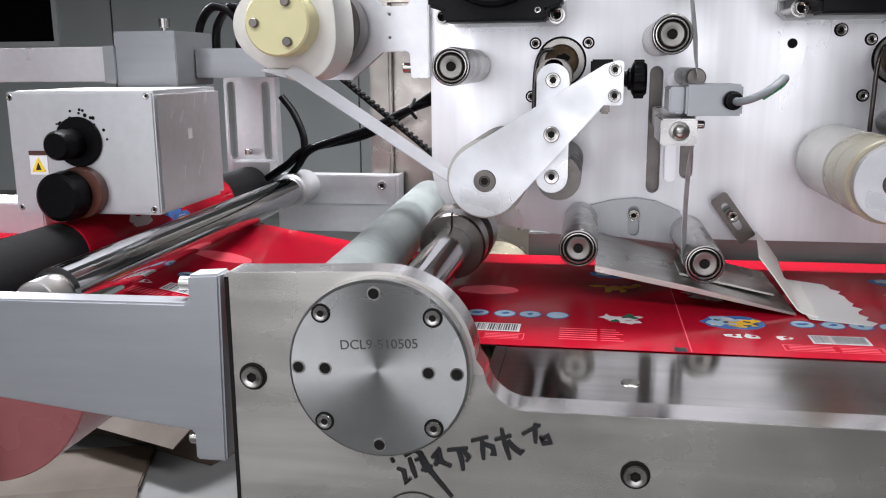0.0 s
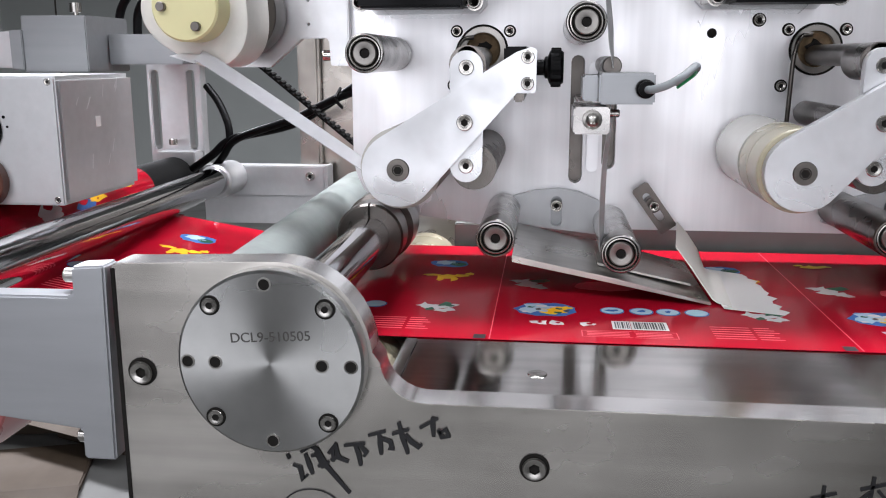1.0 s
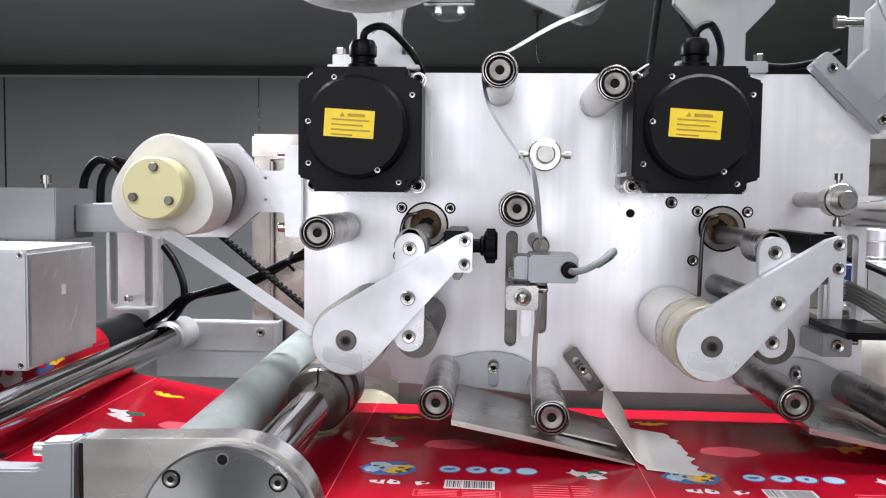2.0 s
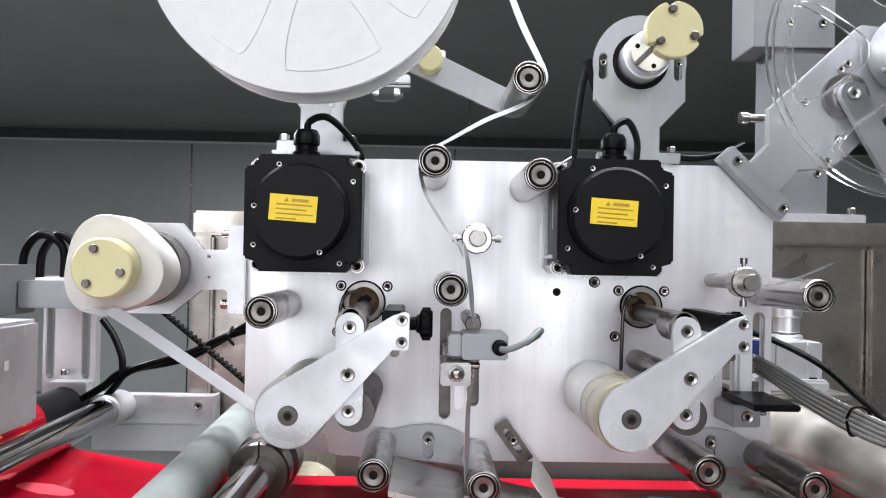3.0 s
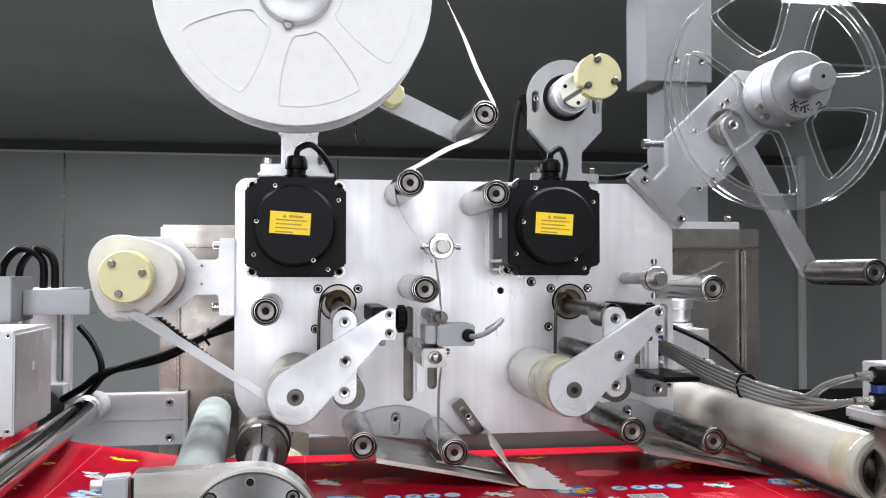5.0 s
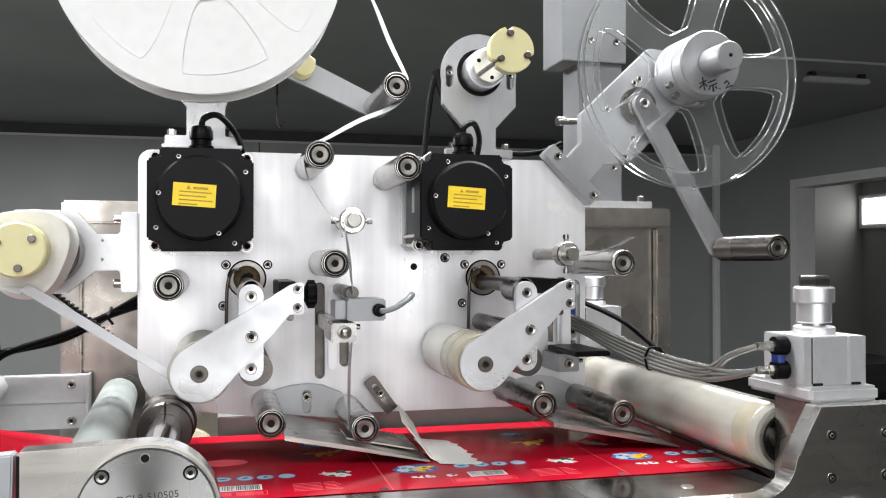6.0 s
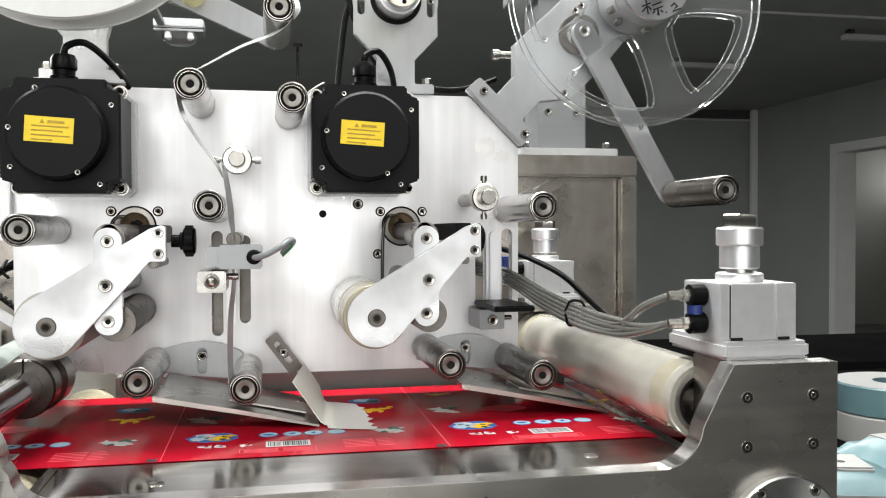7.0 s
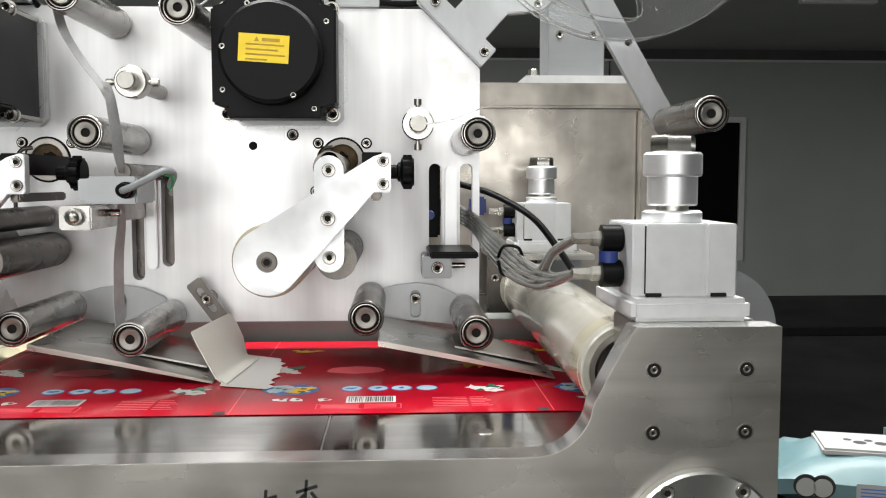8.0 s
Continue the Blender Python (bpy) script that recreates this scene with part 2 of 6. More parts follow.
LAMP_GLOW = glow("lamp_diffuser", (1, 0.99, 0.97), 6.0)
# glow for the pane of the added, unseen window
PANE_GLOW = glow("added_pane_glow", (0.95, 0.98, 1.0), 0.5)
DAY_GLOW = glow("daylit_window", (0.95, 0.98, 1.0), 3.5)
# machined edges with their highlight put into a lighter base colour
EDGE_HIGHLIGHT = material("machined_edge_highlight", (0.80, 0.79, 0.775), 0.22, 1.0, 0.05, 120, (0.1, 1, 1), 0.05, 0.10, 20)
STAINED = material("stained_aluminium", (0.785, 0.775, 0.765), 0.40, 0.5, 0.06, 90, stain=0.10, stain_scale=40)
RING_STEEL = material("bearing_ring_steel", (0.24, 0.228, 0.212), 0.35, 1.0, 0.10, 150, stain=0.1)
PALE_RED = material("pale_red_film_roll", (0.40, 0.13, 0.13), 0.30, 0.0, 0.05, 30, stain=0.1, stain_scale=5)
for glossy in (FILM, P_WHITE, P_BLUE, P_PALE, P_YELLOW, P_GREEN, P_PINK):
    glossy.node_tree.nodes["Principled BSDF"].inputs["Specular IOR Level"].default_value = 0.07
for matt in (BLACK, RUBBER, DARK):
    matt.node_tree.nodes["Principled BSDF"].inputs["Specular IOR Level"].default_value = 0.08
for low in (DESK, BLACK_PAINT, DARK_CARTON):
    low.node_tree.nodes["Principled BSDF"].inputs["Specular IOR Level"].default_value = 0.12 if low is BLACK_PAINT else 0.0


# ---- building blocks ----
def finish(bm, smooth=35):
    bmesh.ops.remove_doubles(bm, verts=bm.verts, dist=1e-6)
    bmesh.ops.recalc_face_normals(bm, faces=bm.faces)
    for f in bm.faces:
        f.smooth = smooth > 0
    for e in bm.edges:
        if len(e.link_faces) != 2 or e.calc_face_angle(0) > radians(smooth):
            e.smooth = False
        elif e.calc_face_angle(0) > radians(12):
            # a bevel stays apart from the flat face beside it
            a, b = sorted(f.calc_area() for f in e.link_faces)
            e.smooth = b < a * 5


def mesh_of(name, bm, mat, smooth=35):
    finish(bm, smooth)
    me = bpy.data.meshes.new(name)
    bm.to_mesh(me)
    bm.free()
    me.materials.append(mat)
    return me


def part(name, bm, mat, parent=None, label="", smooth=35):
    ob = new(name, mesh_of(name, bm, mat, smooth))
    ob.parent = parent
    if label:
        ob["label"] = label
    return ob


def thing(name, label, category, at=(0, 0, 0), group="", kind=""):
    ob = new(name)
    ob.location = at
    ob.empty_display_size = 0.01
    return tagged(ob, label, category, group, kind)


def bevel(bm, width, seg=2, angle=30):
    es = [e for e in bm.edges if len(e.link_faces) == 2 and e.calc_face_angle(0) > radians(angle)]
    if es and width:
        bmesh.ops.bevel(bm, geom=es, offset=width, segments=seg, affect="EDGES", clamp_overlap=True)
    return bm


def box(x0, x1, y0, y1, z0, z1, bev=0.0008, bm=None):
    b = bmesh.new()
    bmesh.ops.create_cube(b, size=1)
    for v in b.verts:
        v.co = Vector(((x0 + x1) / 2 + v.co.x * (x1 - x0), (y0 + y1) / 2 + v.co.y * (y1 - y0), (z0 + z1) / 2 + v.co.z * (z1 - z0)))
    bevel(b, bev)
    if bm is None:
        return b
    return join(bm, b)


def join(bm, other, m=None):
    if m is not None:
        bmesh.ops.transform(other, matrix=m, verts=other.verts)
    me = bpy.data.meshes.new("join")
    other.to_mesh(me)
    other.free()
    bm.from_mesh(me)
    bpy.data.meshes.remove(me)
    return bm


def turned(bm, m):
    bmesh.ops.transform(bm, matrix=m, verts=bm.verts)
    return bm


def lathe(profile, n=32, x=0.0, z=0.0, closed=False):
    """Turns a profile of (radius, y) round an axis along y through (x, z)."""
    bm = bmesh.new()
    rings = []
    for r, y in profile:
        if r < 1e-6:
            rings.append([bm.verts.new((x, y, z))])
        else:
            rings.append([bm.verts.new((x + r * math.cos(2 * math.pi * i / n), y, z + r * math.sin(2 * math.pi * i / n))) for i in range(n)])
    pairs = list(zip(rings, rings[1:]))
    if closed:
        pairs.append((rings[-1], rings[0]))
    for a, b in pairs:
        for i in range(n):
            j = (i + 1) % n
            if len(a) == 1 and len(b) == 1:
                continue
            if len(a) == 1:
                bm.faces.new((a[0], b[i], b[j]))
            elif len(b) == 1:
                bm.faces.new((a[i], a[j], b[0]))
            else:
                bm.faces.new((a[i], a[j], b[j], b[i]))
    return bm


def rod(r, y0, y1, x=0.0, z=0.0, n=28, bev=0.0006):
    return lathe([(0, y0), (r - bev, y0), (r, y0 + bev), (r, y1 - bev), (r - bev, y1), (0, y1)], n, x, z)


def ring(r0, r1, y0, y1, x=0.0, z=0.0, n=36):
    return lathe([(r0, y0), (r1, y0), (r1, y1), (r0, y1)], n, x, z, True)


AXIS_Z = pose(0, 0, 0, 90)
AXIS_X = pose(0, 0, 0, 0, 0, -90)


def arc(cx, cz, r, a0, a1, n=8):
    return [(cx + r * math.cos(radians(a0 + (a1 - a0) * i / n)), cz + r * math.sin(radians(a0 + (a1 - a0) * i / n))) for i in range(n + 1)]


def circle(cx, cz, r, n=24):
    return [(cx + r * math.cos(2 * math.pi * i / n), cz + r * math.sin(2 * math.pi * i / n)) for i in range(n)]


def slot(x, z0, z1, r, n=6):
    return arc(x, z1 - r, r, 0, 180, n) + arc(x, z0 + r, r, 180, 360, n)


def capsule(xa, za, ra, xb, zb, rb, n=12):
    """Outline round two circles."""
    d = math.hypot(xb - xa, zb - za)
    base, off = math.degrees(math.atan2(zb - za, xb - xa)), math.degrees(math.acos((ra - rb) / d))
    return arc(xb, zb, rb, base - off, base + off, n) + arc(xa, za, ra, base + off, base + 360 - off, n)


def rounded(loop, times=2):
    """Cuts the corners of a closed outline."""
    for _ in range(times):
        out = []
        for p, q in zip(loop, loop[1:] + loop[:1]):
            out += [(0.75 * p[0] + 0.25 * q[0], 0.75 * p[1] + 0.25 * q[1]), (0.25 * p[0] + 0.75 * q[0], 0.25 * p[1] + 0.75 * q[1])]
        loop = out
    return loop


def plate(outline, y0, y1, holes=(), bev=0.0007):
    """A flat plate from an outline in x and z, with holes through it, from y0 to y1."""
    bm = bmesh.new()
    edges = []
    for loop in (outline, *holes):
        vs = [bm.verts.new((x, y0, z)) for x, z in loop]
        edges += [bm.edges.new((a, b)) for a, b in zip(vs, vs[1:] + vs[:1])]
    bmesh.ops.triangle_fill(bm, use_beauty=True, use_dissolve=False, edges=edges, normal=(0, -1, 0))
    got = bmesh.ops.extrude_face_region(bm, geom=bm.faces[:])
    bmesh.ops.translate(bm, vec=(0, y1 - y0, 0), verts=[v for v in got["geom"] if isinstance(v, bmesh.types.BMVert)])
    bmesh.ops.recalc_face_normals(bm, faces=bm.faces)
    bevel(bm, bev, 2, 50)
    return bm


def tube(points, r, n=12, steps=6):
    """A round cable along a smooth line through the points."""
    pts = [Vector(p) for p in points]
    ext = [pts[0] * 2 - pts[1]] + pts + [pts[-1] * 2 - pts[-2]]
    line = []
    for i in range(1, len(ext) - 2):
        a, b, c, d = ext[i - 1:i + 3]
        for k in range(steps):
            t = k / steps
            line.append(0.5 * ((2 * b) + (c - a) * t + (2 * a - 5 * b + 4 * c - d) * t * t + (3 * b - a - 3 * c + d) * t ** 3))
    line.append(pts[-1])
    bm = bmesh.new()
    rings = []
    up = Vector((0.13, 0.31, 0.94))
    for i, p in enumerate(line):
        way = (line[min(i + 1, len(line) - 1)] - line[max(i - 1, 0)]).normalized()
        u = way.cross(up).normalized()
        w = way.cross(u)
        rings.append([bm.verts.new(p + r * (math.cos(2 * math.pi * k / n) * u + math.sin(2 * math.pi * k / n) * w)) for k in range(n)])
    for a, b in zip(rings, rings[1:]):
        for k in range(n):
            bm.faces.new((a[k], a[(k + 1) % n], b[(k + 1) % n], b[k]))
    bm.faces.new(rings[0])
    bm.faces.new(rings[-1])
    return bm


def ribbon(points, y0, y1, thick=0.0004, steps=5, tilt=(0.0, 0.0)):
    """A tape of the width y0 to y1 along a smooth line of (x, z) or (x, z, y shift)."""
    pts = [Vector((p[0], p[2] if len(p) > 2 else 0.0, p[1])) for p in points]
    ext = [pts[0] * 2 - pts[1]] + pts + [pts[-1] * 2 - pts[-2]]
    line = []
    for i in range(1, len(ext) - 2):
        a, b, c, d = ext[i - 1:i + 3]
        for k in range(steps):
            t = k / steps
            line.append(0.5 * ((2 * b) + (c - a) * t + (2 * a - 5 * b + 4 * c - d) * t * t + (3 * b - a - 3 * c + d) * t ** 3))
    line.append(pts[-1])
    bm = bmesh.new()
    rows = []
    for i, p in enumerate(line):
        way = (line[min(i + 1, len(line) - 1)] - line[max(i - 1, 0)]).normalized()
        side = Vector((-way.z, 0, way.x)) * thick / 2
        ease = math.sin(math.pi * min(1, max(0, i / (len(line) - 1)))) ** 0.5
        lean = Vector((tilt[0], 0, tilt[1])) * ease
        rows.append([bm.verts.new(Vector((p.x, p.y + y, p.z)) + s) for y, s in ((y0, side), (y1, side + lean), (y1, lean - side), (y0, -side))])
    for a, b in zip(rows, rows[1:]):
        for k in range(4):
            bm.faces.new((a[k], a[(k + 1) % 4], b[(k + 1) % 4], b[k]))
    bm.faces.new(rows[0])
    bm.faces.new(rows[-1])
    return bm


# socket-head screws: one mesh for each size, heads towards -y
def socket_mesh(r, h):
    s = r * 0.44
    bm = lathe([(0, 0), (r * 0.96, 0), (r, -h * 0.1), (r, -h * 0.72), (r * 0.90, -h), (r * 0.78, -h), (s * 1.25, -h * 0.84), (s, -h * 0.80), (s * 0.97, -h * 0.30), (0, -h * 0.25)], 24)
    for v in bm.verts:
        d = math.hypot(v.co.x, v.co.z)
        if 1e-6 < d < s * 1.05:
            # the socket is a hexagon
            a = math.degrees(math.atan2(v.co.z, v.co.x)) % 60 - 30
            k = math.cos(radians(30)) / math.cos(radians(a)) * 1.08
            v.co.x, v.co.z = v.co.x * k, v.co.z * k
    return mesh_of("screw", bm, BOLT, 24)


SCREWS = {}


def screw(x, y, z, r=0.004, h=0.003, parent=None, name="screw"):
    key = (round(r, 4), round(h, 4))
    if key not in SCREWS:
        SCREWS[key] = socket_mesh(r, h)
        SCREWS[key].materials.append(DARK)
        for f in SCREWS[key].polygons:
            c = f.center
            if math.hypot(c.x, c.z) < r * 0.47 and c.y > -h * 0.5:
                f.material_index = 1
    ob = new(name, SCREWS[key])
    ob.location = (x, y, z)
    ob.rotation_euler = (0, (x * 977 + z * 613) % 1.0, 0)
    ob.parent = parent
    return ob


def washer(x, y, z, r, parent):
    ob = part("washer", ring(r * 0.6, r, y - 0.0008, y, x, z, 20), DARK_STEEL, parent)
    return ob


# ---- the room ----
def slab(name, x0, x1, y0, y1, z0, z1, mat, label, category):
    return tagged(part(name, box(x0, x1, y0, y1, z0, z1, 0), mat), label, category, kind="structure")


slab("floor", -7, 5.1, -3.4, 8.2, -0.1, 0, FLOOR, "grey painted concrete floor", "floor")
slab("ceiling", -7, 5.1, -3.4, 8.2, CEIL, CEIL + 0.1, CEILING, "dark grey flat panel ceiling", "ceiling")
# unseen wall and window, added for front light and metal reflections
tagged(part("wall_south", plate([(-7, 0), (4.9, 0), (4.9, CEIL), (-7, CEIL)], -3.4, -3.2, [[(-2.20, 0.70), (1.20, 0.70), (1.20, 2.10), (-2.20, 2.10)]], 0), PALE_WALL, smooth=0),
       "unseen pale room wall with an added window opening", "wall", kind="structure")
south = part("window_4", plate([(-2.25, 0.65), (1.25, 0.65), (1.25, 2.15), (-2.25, 2.15)], -3.24, -3.18, [[(-2.19, 0.71), (1.19, 0.71), (1.19, 2.09), (-2.19, 2.09)]], 0.004), TRIM)
tagged(south, "unseen window in a pale metal frame, added for front light", "window", kind="structure")
part("pane", box(-2.19, 1.19, -3.215, -3.21, 0.71, 2.09, 0), PANE_GLOW, south)
slab("wall_west", -7.1, -7, -3.4, 8.2, 0, CEIL, PALE_WALL, "pale plain room wall", "wall")


def back_wall():
    w = part("wall_north", plate([(-7, 0), (4.9, 0), (4.9, CEIL), (-7, CEIL)], 8, 8.15,
                                 [[(2.75, 0.50), (3.42, 0.50), (3.42, 1.72), (2.75, 1.72)], [(-6.2, 1.45), (-5.1, 1.45), (-5.1, 2.1), (-6.2, 2.1)]], 0), WALL, smooth=0)
    tagged(w, "dark grey panel wall with narrow joints", "wall", kind="structure")
    for x in (-4.5, -2.11, 0.28, 2.2):
        part("wall_joint", box(x - 0.007, x + 0.007, 7.994, 8.0, 0, 2.27, 0), DARK_STEEL, w)
    t = part("trim", box(-7, 4.88, 7.975, 8.0, 2.270, 2.290, 0.003), TRIM)
    # flat strip whose dark colour stands for the shade under the ceiling
    g = part("trim", box(-7, 4.88, 7.985, 8.0, 2.292, CEIL, 0), GAP_SHADE)
    tagged(g, "dark strip painted as the shade between wall and ceiling", "trim", kind="structure")
    c = part("trim", box(2.4, 4.88, 4.28, 4.30, CEIL - 0.012, CEIL, 0.002), TRIM)
    tagged(c, "thin pale joint strip under the ceiling", "trim", kind="structure")
    tagged(t, "pale metal strip along the top of the wall", "trim", kind="structure")
    p = part("trim", box(4.84, 4.9, 7.9, 7.97, 0, CEIL, 0.01), WHITE)
    tagged(p, "pale metal corner strip of the wall", "trim", kind="structure")
    for i, (x0, x1, z0, z1) in enumerate(((2.75, 3.42, 0.50, 1.72), (-6.2, -5.1, 1.45, 2.1))):
        win = part("window_%d" % (i + 1), plate([(x0 - 0.05, z0 - 0.05), (x1 + 0.05, z0 - 0.05), (x1 + 0.05, z1 + 0.05), (x0 - 0.05, z1 + 0.05)], 7.97, 8.05,
                                                [[(x0, z0), (x1, z0), (x1, z1), (x0, z1)]], 0.004), TRIM)
        tagged(win, "dark window in a pale metal frame", "window", kind="structure")
        part("pane", box(x0, x1, 8.02, 8.03, z0, z1, 0), BLACK, win)


def right_wall():
    # the opening of a door in the wall along y
    y0, y1 = 4.3, 6.65
    w = plate([(-3.4, 0), (8.15, 0), (8.15, CEIL), (-3.4, CEIL)], 0, 0.15, [[(y0, 0.02), (y1, 0.02), (y1, 1.85), (y0, 1.85)]], 0)
    turned(w, Matrix(((0, 1, 0, 4.9), (1, 0, 0, 0), (0, 0, 1, 0), (0, 0, 0, 1))))
    tagged(part("wall_east", w, WALL, smooth=0), "dark grey panel wall with a wide doorway", "wall", kind="structure")
    f = plate([(y0 - 0.07, 0), (y1 + 0.07, 0), (y1 + 0.07, 1.92), (y0 - 0.07, 1.92)], 0, 0.2, [[(y0 + 0.006, 0.001), (y1 - 0.006, 0.001), (y1 - 0.006, 1.844), (y0 + 0.006, 1.844)]], 0.004)
    turned(f, Matrix(((0, 1, 0, 4.87), (1, 0, 0, 0), (0, 0, 1, 0), (0, 0, 0, 1))))
    d = tagged(part("door_1", f, WHITE), "open doorway in a pale metal frame", "door", kind="structure")
    # the room beyond the doorway
    slab("floor", 5.1, 8.0, 2, 11, -0.1, 0, FLOOR, "dark grey floor of the next room", "floor")
    slab("ceiling", 5.1, 8.0, 2, 11, 2.2, 2.3, CEILING, "dark ceiling of the next room", "ceiling")
    slab("wall_east_2", 8.0, 8.1, 2, 11, 0, 2.3, NEXT_WALL, "grey wall of the next room", "wall")
    slab("wall_north_2", 5.1, 8.0, 9.62, 9.72, 0, 2.2, NEXT_WALL, "grey end wall of the next room", "wall")
    win = part("window_3", box(7.93, 8.0, 7.5, 9.6, 1.60, 2.03, 0.01), TRIM)
    tagged(win, "bright daylit window of the next room", "window", kind="structure")
    part("pane", box(7.92, 7.925, 7.58, 9.52, 1.66, 1.98, 0), DAY_GLOW, win)
    shelf = thing("storage_rack", "dark storage rack in the next room", "rack", (7.2, 6.2, 0))
    for k in range(4):
        part("shelf", box(-0.35, 0.35, -1.2, 1.2, 0.25 + 0.3 * k, 0.29 + 0.3 * k, 0.005), DARK_STEEL, shelf)
    for sx in (-0.33, 0.33):
        for sy in (-1.18, 1.18):
            part("post", box(sx - 0.02, sx + 0.02, sy - 0.02, sy + 0.02, 0, 1.25, 0.003), DARK_STEEL, shelf)


def ceiling_fittings():
    # added panels for the lamps, all out of view
    for lx, ly, watts in LAMPS:
        t = thing("unseen_ceiling_light", "unseen white ceiling light panel, added to carry a lamp", "ceiling light", (lx, ly, CEIL), "ceiling lights")
        part("frame", plate([(-0.6, -0.17), (0.6, -0.17), (0.6, 0.17), (-0.6, 0.17)], 0, 0.04, [[(-0.58, -0.15), (0.58, -0.15), (0.58, 0.15), (-0.58, 0.15)]], 0.003), WHITE, t).matrix_basis = pose(0, 0, 0, 90)
        part("diffuser", box(-0.58, 0.58, -0.15, 0.15, -0.03, -0.02, 0), LAMP_GLOW, t)
    for x, y, w in ((3.1, 5.6, 0.5), (3.7, 4.6, 0.45)):
        t = thing("ceiling_bracket", "small dark rail fixed under the ceiling", "bracket", (x, y, CEIL), "ceiling brackets")
        part("rail", box(-w / 2, w / 2, -0.03, 0.03, -0.06, -0.03, 0.005), TRIM, t)
        for s in (-1, 1):
            part("foot", box(s * w * 0.4 - 0.02, s * w * 0.4 + 0.02, -0.02, 0.02, -0.03, 0, 0.003), DARK_STEEL, t)
    for x, y in ((0.30, 5.6),):
        t = thing("ceiling_hook", "small metal hanger under the ceiling", "hook", (x, y, CEIL), "ceiling hooks")
        part("plate", box(-0.03, 0.03, -0.03, 0.03, -0.02, 0, 0.003), DARK_STEEL, t)
        part("hook", tube([(0, 0, -0.02), (0, 0, -0.27), (0.025, 0, -0.32), (0.05, 0, -0.28)], 0.007), DARK_STEEL, t)


back_wall()
right_wall()
ceiling_fittings()

# ---- machine frame ----
FY = 0.378


def front_frame():
    top_l = [(-0.149, 0.80), (0.450, 0.80), (0.450, 1.110), (0.379, 1.110), (0.3700, 1.094), (0.3590, 1.0725)]
    top_l += arc(0.331, 1.0765, 0.0285, -20, -90, 8)
    top_l += [(0.2, 1.048), (-0.0135, 1.048)]
    top_l += arc(-0.0135, 1.0675, 0.0195, 270, 186, 8)
    top_l += arc(-0.0775, 1.0665, 0.0415, 5, 90, 12)
    top_l += [(-0.14, 1.1060)] + arc(-0.146, 1.103, 0.003, 90, 180, 3)
    f = thing("machine_side_frame", "thick brushed stainless machine side frame with marker notes", "machine frame")
    # dark strip painted as the shade in the joint to the support arm
    part("joint_gap", box(-0.1490, -0.1473, FY - 0.0004, FY + 0.003, 0.955, 1.1035, 0), DARK, f)
    side = part("side_plate", plate(top_l, FY, FY + 0.017, bev=0.0028), STEEL_FRAME, f)
    side.data.materials.append(EDGE_HIGHLIGHT)
    for face in side.data.polygons:
        # the machined upper rim and its chamfer, highlight painted in as lighter metal
        if face.normal.z > 0.15 and abs(face.normal.y) < 0.97:
            face.material_index = 1
    for x, z, r in ((-0.138, 1.0575, 0.0052), (0.033, 1.0215, 0.0052), (0.2135, 1.0215, 0.0052)):
        # dark ring on the face, painting the shade of a counterbore
        part("counterbore_shade", ring(0.0050, 0.0064, FY - 0.0006, FY + 0.001, x, z), DARK, f)
        screw(x, FY, z, r, 0.0028, f)
    for x in (0.388, 0.433):
        for z in (1.0895, 1.0590):
            part("counterbore_shade", rod(0.0036, FY - 0.0003, FY + 0.002, x, z, 20, 0.0001), DARK, f)
            part("chamfer", ring(0.0034, 0.0040, FY - 0.0004, FY + 0.001, x, z, 20), BOLT, f)
            screw(x, FY - 0.0002, z, 0.0019, 0.0004, f)
    # the round bearing covers
    d = part("bearing_cover", lathe([(0, FY - 0.0095), (0.0004, FY - 0.0095), (0.0388, FY - 0.0095), (0.0400, FY - 0.0085), (0.0400, FY - 0.0002)], 72, -0.0775, 1.0665), STEEL_DISC, f, "turned steel bearing cover")
    y = FY - 0.0095
    for dx, dz in ((-0.0245, 0.0247), (0.0243, 0.0245), (-0.0245, -0.0245), (0.0243, -0.025)):
        # the counterbore's shade is a dark ring laid on the cover
        part("counterbore_shade", ring(0.0030, 0.0043, y - 0.0004, y + 0.001, -0.0775 + dx, 1.0665 + dz, 20), DARK, d)
        screw(-0.0775 + dx, y, 1.0665 + dz, 0.0034, 0.0012, d)
    # holes drawn as dark discs, their shade put into the colour
    for dx, dz in ((-0.001, 0.0342), (0, -0.0342), (-0.0355, 0), (0.0345, 0), (-0.0235, 0), (0.0222, 0)):
        part("hole", rod(0.0025, y - 0.0003, y + 0.002, -0.0775 + dx, 1.0665 + dz, 16, 0.0001), DARK, d)
        part("chamfer", ring(0.0024, 0.0030, y - 0.0004, y + 0.001, -0.0775 + dx, 1.0665 + dz, 16), BOLT, d)
    e = part("bearing_cover", lathe([(0, FY - 0.0070), (0.0366, FY - 0.0070), (0.0379, FY - 0.006), (0.0379, FY - 0.0002)], 72, 0.4115, 1.004), STEEL_DISC, f, "turned steel bearing cover")
    for a in (57, 123, 180, 0, 237, 303):
        screw(0.4115 + 0.0335 * math.cos(radians(a)), FY - 0.007, 1.004 + 0.0335 * math.sin(radians(a)), 0.0036, 0.0014, e)
    lettering(f, d)


